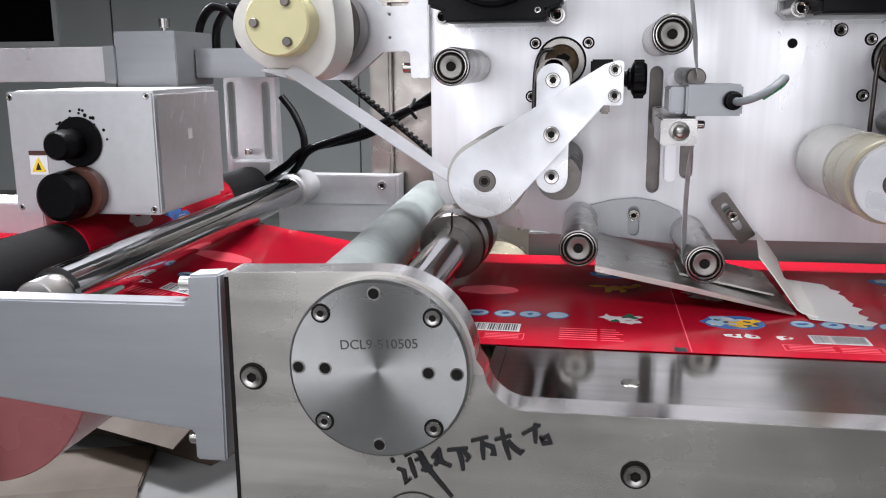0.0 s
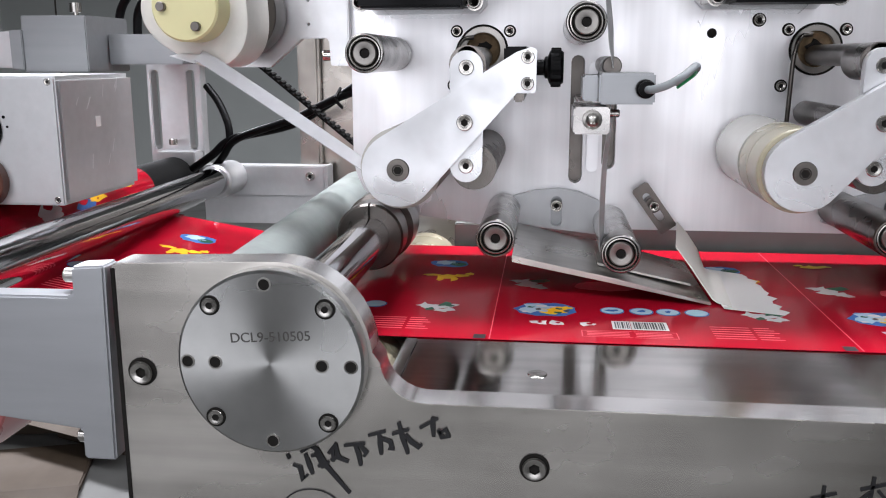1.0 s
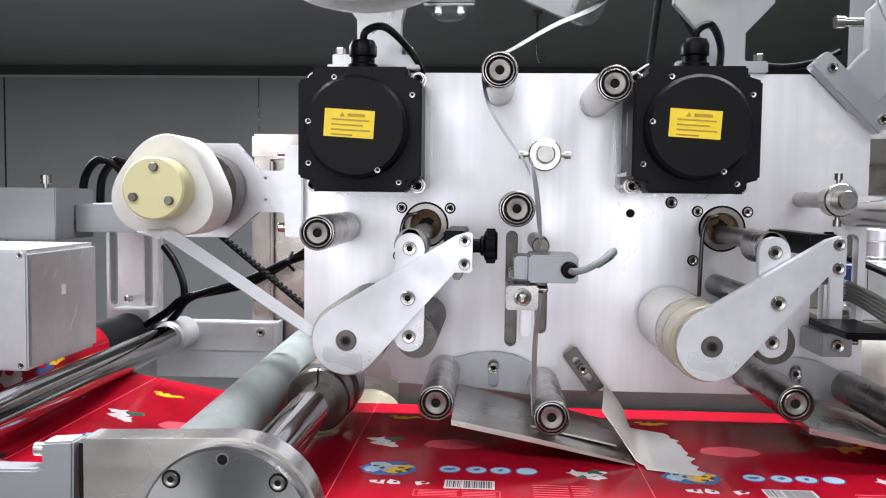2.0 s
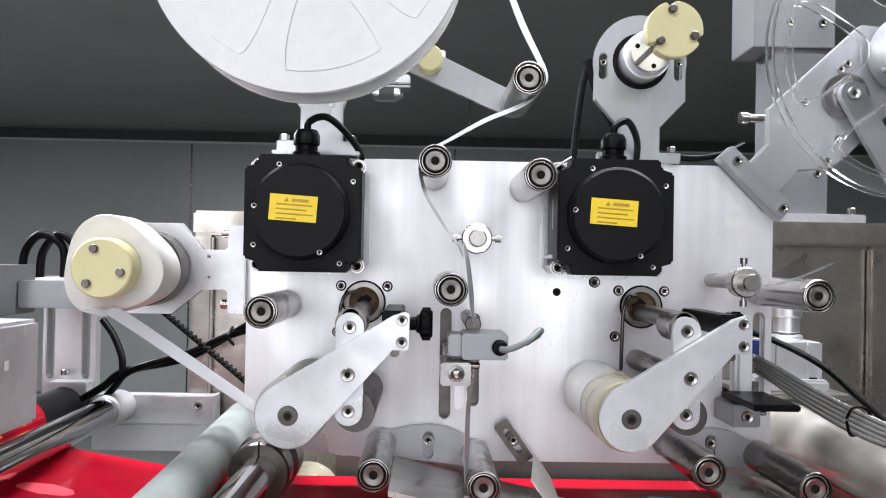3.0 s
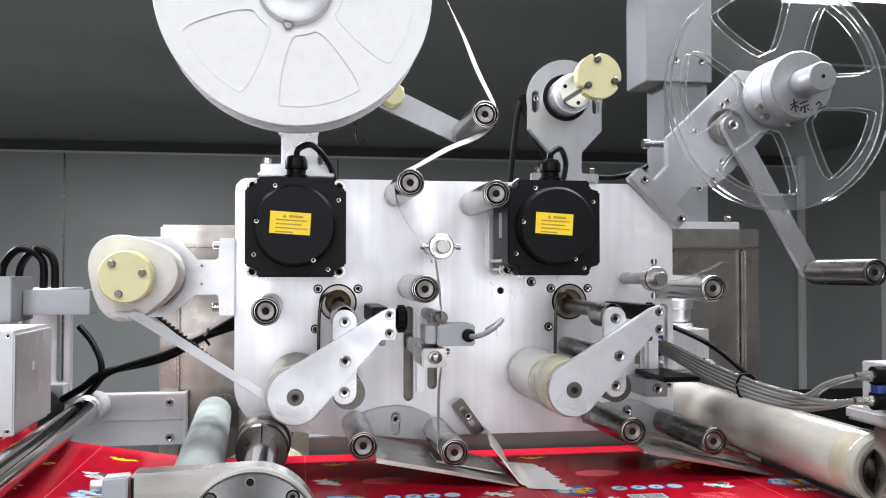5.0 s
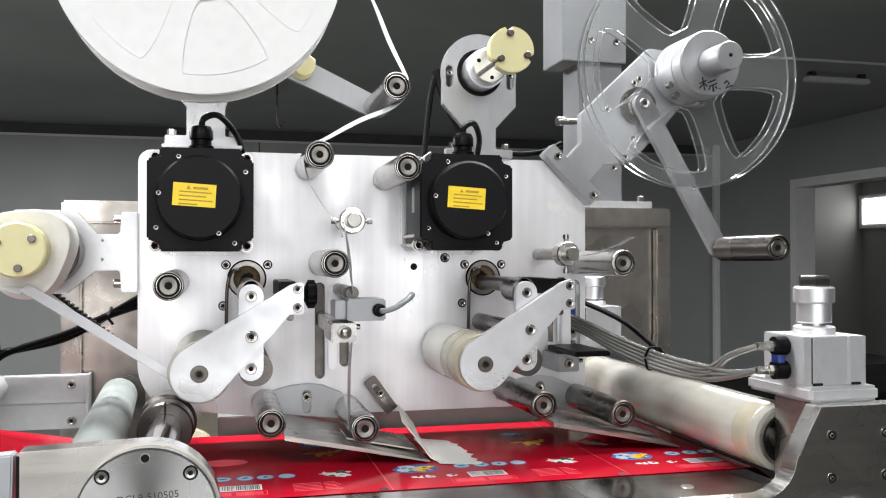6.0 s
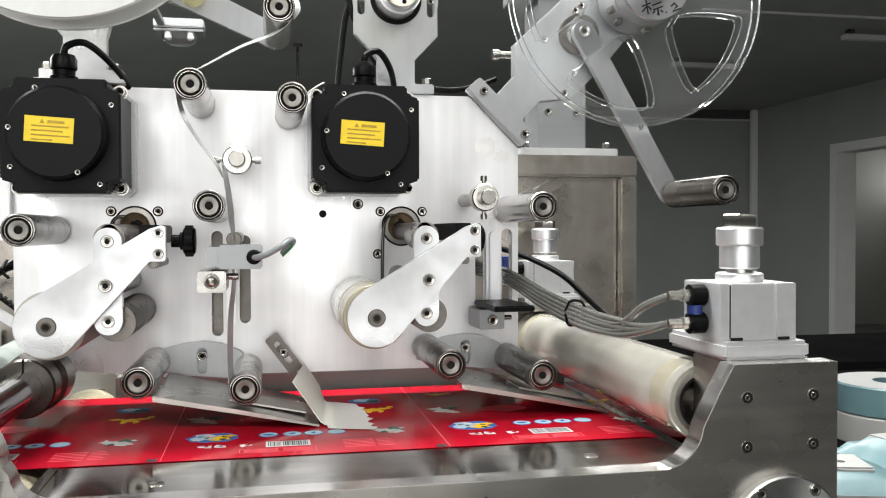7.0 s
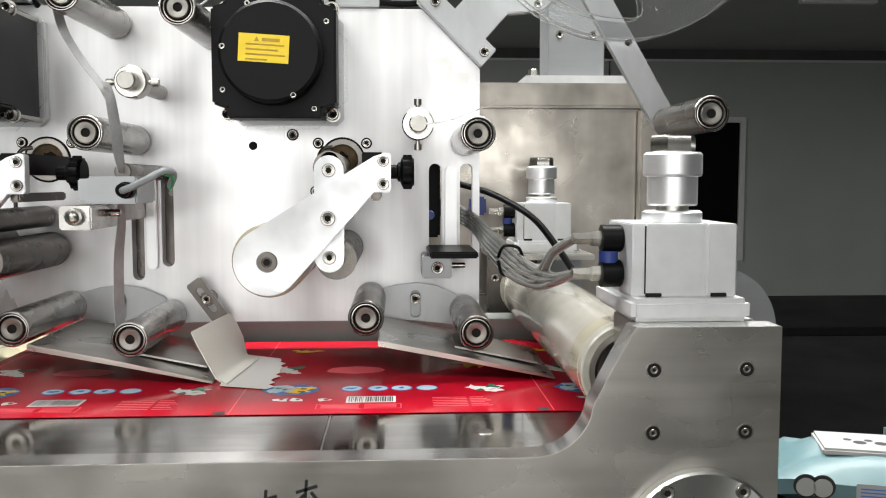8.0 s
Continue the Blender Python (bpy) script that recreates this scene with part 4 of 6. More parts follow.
def dancer_arm():
    t = thing("tension_arm", "aluminium tension arm with a yellow stop knob", "arm")
    part("arm", plate(capsule(0.020, 1.4055, 0.012, 0.1085, 1.3655, 0.0105), 0.688, 0.695), ALU_SATIN, t)
    part("stop_knob", rod(0.0105, 0.665, 0.690, 0.0385, 1.3985), YELLOW_CORE, t, "pale yellow stop knob")
    part("pivot", rod(0.009, 0.68, 0.72, 0.020, 1.4055), BOLT, t)
    part("stop_block", box(0.040, 0.052, 0.695, 0.715, 1.395, 1.412, 0.001), WHITE, t)
    roller(0.1105, 1.3655, yf=0.579, yb=0.688, label="brushed steel roller on the tension arm")


def core_holder():
    t = thing("core_holder", "aluminium ring bracket with an empty yellow core holder", "reel holder")
    cx, cz = 0.2175, 1.405
    out = [(0.182, 1.3185), (0.2525, 1.3185), (0.2525, 1.3275), (0.2345, 1.3275), (0.2345, 1.349), (0.2560, 1.372)]
    out += arc(cx, cz, 0.0392, -12, 192, 24)
    out += [(0.1790, 1.372), (0.2000, 1.349), (0.2000, 1.3275), (0.182, 1.3275)]
    sl = [[(cx + s * 0.032 + a, cz - 0.012 + b) for a, b in slot(0, -0.004, 0.018, 0.0035)] for s in (-1, 1)]
    part("ring_plate", plate(out, 0.690, 0.700, [circle(cx, cz, 0.024, 32), *sl], 0.0008), ALU_SATIN, t)
    for s in (-1, 1):
        screw(cx + s * 0.032, 0.690, cz - 0.002, 0.0030, 0.002, t)
    part("shadow_ring", ring(0.0195, 0.0240, 0.692, 0.699, cx, cz), DARK, t)
    part("hub", lathe([(0, 0.655), (0.016, 0.655), (0.0178, 0.657), (0.0178, 0.668), (0.0195, 0.668), (0.0195, 0.70)], 40, cx, cz), ALU, t)
    for a in (100, 220, 340):
        px, pz = cx + 0.0145 * math.cos(radians(a)), cz + 0.0145 * math.sin(radians(a))
        part("pin", rod(0.0024, 0.588, 0.66, px, pz, 14), BOLT, t)
        part("pin_end", rod(0.0031, 0.582, 0.588, px, pz, 14), DARK_STEEL, t)
        part("hub_hole", rod(0.0020, 0.6545, 0.6555, cx + 0.012 * math.cos(radians(a + 60)), cz + 0.012 * math.sin(radians(a + 60)), 12, 0.0001), DARK, t)
    outl = []
    for k in range(60):
        a = 6 * k
        near = min(abs((a - b + 180) % 360 - 180) for b in (100, 220, 340))
        outl.append((cx + (0.0208 if near > 7 else 0.0165) * math.cos(radians(a)), cz + (0.0208 if near > 7 else 0.0165) * math.sin(radians(a))))
    part("core_disc", plate(outl, 0.5865, 0.598, bev=0.0006), YELLOW_CORE, t, "pale yellow plastic core disc")
    for x in (0.190, 0.246):
        part("screw", turned(rod(0.004, 0, 0.006, n=6), pose(x, 0.695, 1.3275) @ pose(0, 0, 0, 90)), BOLT, t)
    belt = thing("drive_belt", "black toothed drive belt behind the core holder", "belt")
    part("belt", tube([(0.178, 0.712, 1.41), (0.172, 0.714, 1.385), (0.166, 0.715, 1.33), (0.163, 0.715, 1.29)], 0.003), RUBBER, belt)
    part("belt_run", tube([(0.178, 0.712, 1.41), (0.190, 0.712, 1.375), (0.205, 0.714, 1.35)], 0.006), RUBBER, belt)


def take_up():
    b = thing("take_up_bracket", "aluminium bracket carrying the take-up roll", "bracket")
    out = [(-0.1115, 1.1855), (-0.1115, 1.2590), (-0.1255, 1.2590), (-0.1265, 1.2405), (-0.129, 1.2385), (-0.1465, 1.2385), (-0.1650, 1.2600), (-0.215, 1.2600), (-0.232, 1.24), (-0.232, 1.203), (-0.215, 1.1845), (-0.172, 1.1845),
           (-0.1475, 1.2050), (-0.129, 1.2055), (-0.1265, 1.204), (-0.1255, 1.1855)]
    part("bracket_plate", plate(out, PY - 0.010, PY - 0.001, [circle(-0.1415, 1.2325, 0.0012, 10), circle(-0.1415, 1.2155, 0.0012, 10)], 0.0008), ALU_MATT, b)
    for z in (1.2525, 1.193):
        part("screw", turned(rod(0.0040, 0, 0.007, n=18), pose(-0.1325, PY - 0.004, z) @ pose(0, 0, 0, 0, 0, -90)), BOLT, b)
    part("backing_disc", rod(0.0305, 0.655, 0.680, -0.187, 1.2225, 48), DARK_STEEL, b)
    belt = thing("toothed_belt", "black toothed belt behind the take-up roll", "belt")
    a, c = (-0.205, 1.197), (-0.108, 1.118)
    ang = math.degrees(math.atan2(c[1] - a[1], c[0] - a[0]))
    ln = math.hypot(c[0] - a[0], c[1] - a[1])
    bm = box(0, ln, -0.006, 0.006, 0, 0.0016, 0)
    for i in range(int(ln / 0.005)):
        join(bm, box(i * 0.005, i * 0.005 + 0.0025, -0.006, 0.006, 0.0012, 0.0032, 0))
    part("belt", turned(bm, pose(a[0], 0.715, a[1], 0, -ang, 0)), RUBBER, belt)
    # the roll itself turns step by step
    t = thing("take_up_roll", "uneven roll of wound waste tape on a yellow core", "tape roll", (-0.1915, 0.578, 1.2229))
    bm = bmesh.new()
    n = 72
    rows = []
    def rad(a):
        return 0.0362 + 0.0032 * math.cos(3 * a) + 0.0010 * math.cos(a - radians(250))
    for y, s in ((0.0215, 0.50), (0.0210, 0.66), (0.0195, 0.93), (0.0203, 0.985), (0.0235, 1.0), (0.064, 1.0), (0.066, 0.98), (0.066, 0.2)):
        rows.append([bm.verts.new((rad(2 * math.pi * i / n) * s * math.cos(2 * math.pi * i / n), y, rad(2 * math.pi * i / n) * s * math.sin(2 * math.pi * i / n))) for i in range(n)])
    for r0, r1 in zip(rows, rows[1:]):
        for i in range(n):
            bm.faces.new((r0[i], r0[(i + 1) % n], r1[(i + 1) % n], r1[i]))
    bm.faces.new(rows[0])
    bm.faces.new(rows[-1])
    part("wound_tape", bm, WAX, t)
    part("core_disc", lathe([(0, -0.001), (0.0205, -0.001), (0.0218, 0.0005), (0.0218, 0.024)], 48), YELLOW_CORE, t, "pale yellow plastic core disc")
    for a in (0, 120, 240):
        part("pin", lathe([(0, -0.0045), (0.0026, -0.0045), (0.0030, -0.004), (0.0030, 0.004)], 16, 0.0145 * math.cos(radians(a)), 0.0145 * math.sin(radians(a))), DARK_STEEL, t)
    return t


def air_filter():
    """A small filter head with a clear bowl, on an arm behind the supply reel."""
    t = thing("air_filter", "small air filter with a shallow clear bowl behind the reel", "air filter", (-0.026, 1.268, 1.500))
    part("head", box(-0.036, 0.036, -0.020, 0.020, -0.006, 0.008, 0.002), ALU_SATIN, t)
    part("clamp_plate", box(-0.036, 0.036, -0.021, 0.021, -0.0115, -0.008, 0.001), ALU_GREY, t)
    for x in (-0.015, 0.017):
        part("bolt", turned(rod(0.0052, 0, 0.010, n=12), pose(x, -0.014, -0.0215) @ pose(0, 0, 0, 90)), WHITE, t)
    bowl = part("bowl", turned(lathe([(0.024, 0), (0.026, 0), (0.024, -0.012), (0.016, -0.016), (0, -0.016), (0, -0.014), (0.015, -0.014), (0.022, -0.011)], 28), pose(0, 0, -0.0115) @ pose(0, 0, 0, 90)), ACRYLIC, t, "clear plastic bowl")
    bowl.visible_shadow = False
    part("arm", box(-0.030, -0.020, -0.570, -0.020, -0.004, 0.004, 0.001), ALU_GREY, t)


air_filter()
big_reel()
dancer_arm()
core_holder()
TAKE_UP = take_up()


# ---- tapes ----
def tapes():
    t = thing("label_tape", "narrow white label tape running over the rollers", "tape")
    part("reel_run", ribbon([(0.070, 1.485), (0.090, 1.440), (0.104, 1.405), (0.121, 1.372), (0.1225, 1.362)], 0.590, 0.606, 0.0004, tilt=(0.007, 0.004)), TAPE, t)
    part("slack_run", ribbon([(0.1225, 1.362), (0.117, 1.354), (0.105, 1.345), (0.080, 1.334), (0.050, 1.3175), (0.041, 1.3167)], 0.590, 0.606, 0.0004, tilt=(-0.001, 0.005)), TAPE, t)
    part("down_run", ribbon([(0.0335, 1.308), (0.0318, 1.300), (0.036, 1.282), (0.048, 1.262), (0.060, 1.246), (0.066, 1.235)], 0.594, 0.606, 0.0003, tilt=(0.003, 0.0)), LINER, t)
    part("sensor_run", ribbon([(0.0655, 1.248), (0.0672, 1.235), (0.0700, 1.212), (0.0715, 1.198), (0.0745, 1.185)], 0.590, 0.602, 0.0003, tilt=(0.004, 0.0)), LINER, t)
    part("guide_run", ribbon([(0.0735, 1.166), (0.0728, 1.150), (0.0700, 1.128), (0.0690, 1.100), (0.0695, 1.080), (0.0705, 1.0690), (0.0745, 1.0610)], 0.590, 0.600, 0.0003, tilt=(0.0040, 0.0)), LINER, t)
    w = thing("waste_tape", "white waste tape stretched to the take-up roll", "tape")
    part("run", ribbon([(-0.206, 1.1925), (-0.190, 1.1880), (-0.180, 1.1845), (-0.085, 1.1225), (-0.074, 1.1150)], 0.584, 0.592, 0.0005, tilt=(0.003, 0.006)), WASTE, w)
    e = thing("tape_end", "loose end of clear tape hanging from a collar", "tape")
    part("tail", ribbon([(0.288, 1.219), (0.300, 1.221), (0.315, 1.226), (0.329, 1.232), (0.336, 1.236)], 0.585, 0.596, 0.0003), ACRYLIC, e)
    part("thread", tube([(0.125, 0.60, 1.297), (0.140, 0.60, 1.308), (0.146, 0.605, 1.312)], 0.0007, 6), TAPE, e)


tapes()


def collar_post(x, z, yf, vertical):
    t = thing("guide_post", "steel guide post with a set collar and screws", "guide post", (x, PY, z), "guide posts")
    d = yf - PY
    part("post", lathe([(0, d), (0.0058, d), (0.0066, d + 0.0008), (0.0066, d + 0.03), (0.0060, d + 0.031), (0.0060, -0.0005)], 28), BOLT, t)
    part("collar", lathe([(0.0066, d + 0.011), (0.0108, d + 0.011), (0.0117, d + 0.012), (0.0117, d + 0.024), (0.0108, d + 0.025), (0.0066, d + 0.025)], 32), STEEL, t)
    for s in (-1, 1):
        way = pose(0, d + 0.018, 0, 0, (-90 if vertical else 0) + (0 if s > 0 else 180), 0) @ pose(0.011, 0, 0, 0, 0, 0) @ pose(0, 0, 0, 0, 0, -90)
        part("set_screw", turned(lathe([(0, -0.001), (0.0016, -0.001), (0.0016, 0.003), (0.0028, 0.003), (0.0028, 0.0075), (0, 0.0075)], 14), way), BOLT, t)
    return t


collar_post(0.077, 1.250, 0.603, False)
collar_post(0.2815, 1.2205, 0.600, True)


def sensor_unit():
    t = thing("label_sensor", "grey aluminium label sensor on a slotted bracket", "sensor")
    part("body", box(0.0645, 0.0965, 0.556, 0.600, 1.1645, 1.1825, 0.0012), ALU_GREY, t)
    part("slit_plate", box(0.0555, 0.0650, 0.565, 0.600, 1.166, 1.181, 0.001), ALU_GREY, t)
    g = part("cable_gland", turned(lathe([(0, 0), (0.0055, 0), (0.0055, 0.005), (0.0045, 0.006), (0.0045, 0.011), (0, 0.012)], 16), pose(0.0905, 0.556, 1.1735) @ pose(0, 0, 0, 0, 0, 180)), BLACK, t, "black cable gland")
    part("cable", tube([(0.0905, 0.550, 1.1735), (0.0925, 0.540, 1.1735), (0.100, 0.536, 1.1760), (0.109, 0.538, 1.1810), (0.1165, 0.548, 1.1860), (0.119, 0.562, 1.184), (0.112, 0.58, 1.176)], 0.0023), GREY_CABLE, t)
    part("green_wire", tube([(0.1165, 0.5475, 1.1835), (0.119, 0.5615, 1.1815), (0.112, 0.5795, 1.1735)], 0.0009, 6), GREEN_LED, t)
    part("bracket", box(0.0500, 0.0705, 0.545, 0.600, 1.1480, 1.1635, 0.001), ROLL_STEEL, t)
    part("cap_nut", lathe([(0, 0.5375), (0.0022, 0.5378), (0.0036, 0.5390), (0.0040, 0.5408), (0.0056, 0.5412), (0.0058, 0.5450)], 12, 0.0605, 1.1565), BOLT, t, "bright domed nut")
    part("arm", box(0.054, 0.064, 0.600, PY - 0.001, 1.150, 1.164, 0.001), STEEL, t)
    part("side_screw", turned(rod(0.0025, 0, 0.008, n=14), pose(0.0705, 0.58, 1.158) @ pose(0, 0, 0, 0, 0, -90)), BOLT, t)
    part("rod", rod(0.006, 0.60, PY, 0.0745, 1.186), DARK_STEEL, t)


sensor_unit()


def slide_block():
    t = thing("slide_clamp", "dark clamp arm on a small aluminium slide block", "clamp")
    part("block", box(0.2855, 0.3085, 0.650, PY - 0.001, 1.1040, 1.1215, 0.001), ALU_GREY, t)
    screw(0.2972, 0.650, 1.1125, 0.0048, 0.003, t)
    part("arm", box(0.290, 0.326, 0.615, 0.690, 1.1225, 1.1275, 0.001), BLACK, t)
    part("side_screw", turned(rod(0.0022, 0, 0.012, n=14), pose(0.3085, 0.67, 1.1125) @ pose(0, 0, 0, 0, 0, -90)), BOLT, t)


slide_block()


def peel_blade(x, z, label):
    """A bent sheet: an upright back with a slot and a blade that slopes down to the film."""
    t = thing("peel_plate", label, "peel plate", (x, 0, z), "peel plates")
    out = [(-0.018, 0.004), (0.0, -0.001), (0.066, -0.0085), (0.068, 0.008), (0.062, 0.017), (0.045, 0.0245), (0.030, 0.0268), (0.012, 0.0250), (-0.010, 0.0190)]
    sl = [(a + 0.0285, b) for a, b in slot(0, -0.002, 0.021, 0.0042)]
    part("back", plate(out, 0.6885, 0.6945, [sl], 0.0008), ALU_SATIN, t)
    screw(0.0285, 0.6885, 0.014, 0.0045, 0.003, t)
    part("slot_floor", box(0.0235, 0.0335, 0.6932, 0.6940, -0.004, 0.024, 0), ALU_GREY, t)
    prof = [(0.0, 0.0), (0.062, -0.0125), (0.1235, -0.0270), (0.1245, -0.0278), (0.1235, -0.0285), (0.062, -0.0160), (0.0, -0.0040)]
    part("blade", plate(prof, 0.5745, 0.6882, bev=0.0004), STEEL, t, "polished sloping peel blade")
    part("tongue", plate([(0.055, -0.0090), (0.115, -0.0215), (0.115, -0.0228), (0.055, -0.0105)], 0.60, 0.64, bev=0.0002), STEEL, t)
    return t


peel_blade(0.0148, 1.0690, "bent steel peel plate with a slotted upright back")
peel_blade(0.2525, 1.0695, "bent steel peel plate beside the exit roller")


def sheet_between(left, right, cuts, thick):
    """A thin bent sheet between two edge lines."""
    bm = bmesh.new()
    rows = []
    for a, b in zip(left, right):
        va, vb = Vector(a), Vector(b)
        rows.append([bm.verts.new(va.lerp(vb, k / cuts)) for k in range(cuts + 1)])
    for r0, r1 in zip(rows, rows[1:]):
        for k in range(cuts):
            bm.faces.new((r0[k], r0[k + 1], r1[k + 1], r1[k]))
    got = bmesh.ops.extrude_face_region(bm, geom=bm.faces[:])
    bmesh.ops.translate(bm, vec=(0.0002, 0.0001, thick), verts=[v for v in got["geom"] if isinstance(v, bmesh.types.BMVert)])
    return bm


def plastic_finger():
    t = thing("press_finger", "milky plastic strip pressing labels onto the film", "press strip")
    bm = plate([(-0.0066, -0.0195), (0.0066, -0.0195), (0.0066, 0.0180), (0.0050, 0.0196), (-0.0050, 0.0196), (-0.0066, 0.0180)], 0.6795, 0.6835, [slot(0, -0.011, 0.013, 0.0027)], 0.0006)
    part("clamp", turned(bm, pose(0.1140, 0, 1.0835, 0, -36, 0)), DARK_STEEL, t, "slotted steel clamp bar")
    screw(0.1137, 0.6800, 1.0852, 0.0036, 0.003, t)
    part("spacer", rod(0.006, 0.6836, PY - 0.0005, 0.1137, 1.0852), DARK_STEEL, t)
    # left and right edge of the strip, from the clamp down to the film and along it
    left = [(0.1190, 0.600, 1.0715), (0.1265, 0.590, 1.0620), (0.1335, 0.584, 1.0520), (0.1400, 0.579, 1.0430), (0.1430, 0.577, 1.0413), (0.150, 0.568, 1.0411)]
    right = [(0.1310, 0.682, 1.0730), (0.1380, 0.676, 1.0650), (0.1440, 0.668, 1.0560), (0.1480, 0.660, 1.0440), (0.1520, 0.656, 1.0414), (0.158, 0.656, 1.0411)]
    part("strip", sheet_between(left, right, 4, 0.0009), FINGER, t)
    # the thin worn end that lies on the film, with a ragged rim
    rnd = random.Random(8)
    n = 16
    rows = [(0.1450, 0.566 + 0.108 * k / n, 1.0409) for k in range(n + 1)]
    far = [(0.1770 + 0.006 * rnd.random() - 0.010 * max(0, k / n - 0.7), 0.556 + 0.102 * k / n, 1.0406) for k in range(n + 1)]
    part("worn_end", sheet_between(rows, far, 3, 0.0003), WORN_END, t, "thin translucent end of the strip")


plastic_finger()


# ---- left side: pale roller, shaft, chrome roller, inkjet box ----
def long_roller(name, a, b, r, mat, label, end=0.006, endmat=None):
    """A roller from the end a to the end b of its axis."""
    t = thing(name, label, "roller")
    way = Vector(b) - Vector(a)
    t.matrix_basis = Matrix.Translation(a) @ way.to_track_quat("Y", "Z").to_matrix().to_4x4()
    y0, y1 = 0.0, way.length
    part("tube", lathe([(end, y0 + 0.001), (r - 0.002, y0), (r, y0 + 0.002), (r, y1 - 0.002), (r - 0.002, y1), (end, y1 - 0.001)], 48), mat, t)
    part("shaft", rod(end + 0.0005, y0 - 0.018, y1 + 0.02), endmat or STEEL, t)
    return t


long_roller("rubber_roller", (-0.1195, 0.405, 1.0715), (-0.1470, 0.872, 1.0640), 0.0195, PALE_RUBBER, "pale grey rubber feed roller beside the frame")
t = thing("collar_shaft", "steel cross shaft with a split clamp collar", "shaft", (-0.0815, 0, 1.0735))
part("shaft", rod(0.0135, 0.402, 0.90), CHROME, t)
part("collar", lathe([(0.0136, 0.600), (0.0215, 0.600), (0.0228, 0.602), (0.0228, 0.622), (0.0205, 0.624), (0.0205, 0.634), (0.0245, 0.636), (0.0245, 0.664), (0.0136, 0.666)], 40), DARK_STEEL, t, "dark split clamp collar")
part("split", box(-0.0006, 0.0006, 0.5992, 0.606, 0.0137, 0.0228, 0), DARK, t)
long_roller("lower_roller", (-0.070, 0.410, 1.008), (-0.070, 0.80, 1.008), 0.0305, CREAM_ROLL, "cream rubber counter roller under the film")
long_roller("chrome_roller", (-0.2560, 0.412, 1.0830), (-0.2800, 0.838, 1.0755), 0.0135, CHROME, "chromed idler roller above the red film", 0.010)
t = thing("roller_clevis", "aluminium end block of the chromed roller", "bracket")
part("block", lathe([(0, 0.838), (0.0145, 0.838), (0.0165, 0.840), (0.0165, 0.8835), (0, 0.8835)], 32, -0.2795, 1.0750), ALU_MATT, t)


def wrapped_roller():
    t = thing("print_roller", "black rubber print roller wrapped in red film", "roller", (-0.3345, 0, 1.0745))
    part("tube", lathe([(0.006, 0.40), (0.0195, 0.40), (0.0205, 0.402), (0.0205, 0.888), (0.0195, 0.89), (0.006, 0.89)], 48), RUBBER, t)
    w = part("film_wrap", lathe([(0.0206, 0.540), (0.0211, 0.5405), (0.0211, 0.7815), (0.0206, 0.782)], 64), FILM, t, "glossy red printed film")
    rnd = random.Random(5)
    cols = [P_YELLOW, P_WHITE, P_BLUE, P_WHITE, P_YELLOW, P_PALE]
    for k in range(46):
        a, y = rnd.random() * 6.28, 0.558 + 0.212 * rnd.random()
        bm = bmesh.new()
        n = 9
        rim = []
        for i in range(n):
            q = 2 * math.pi * i / n
            da, dy = 0.34 * (0.5 + rnd.random()) * math.cos(q), 0.012 * (0.5 + rnd.random()) * math.sin(q)
            rim.append(bm.verts.new((0.02125 * math.cos(a + da), y + dy, 0.02125 * math.sin(a + da))))
        mid = bm.verts.new((0.0214 * math.cos(a), y, 0.0214 * math.sin(a)))
        for i in range(n):
            bm.faces.new((rim[i], rim[(i + 1) % n], mid))
        part("print_mark", bm, cols[k % 6], w)
    part("shaft", rod(0.008, 0.395, 0.915), STEEL, t)
    return t


PRINT_ROLLER = wrapped_roller()


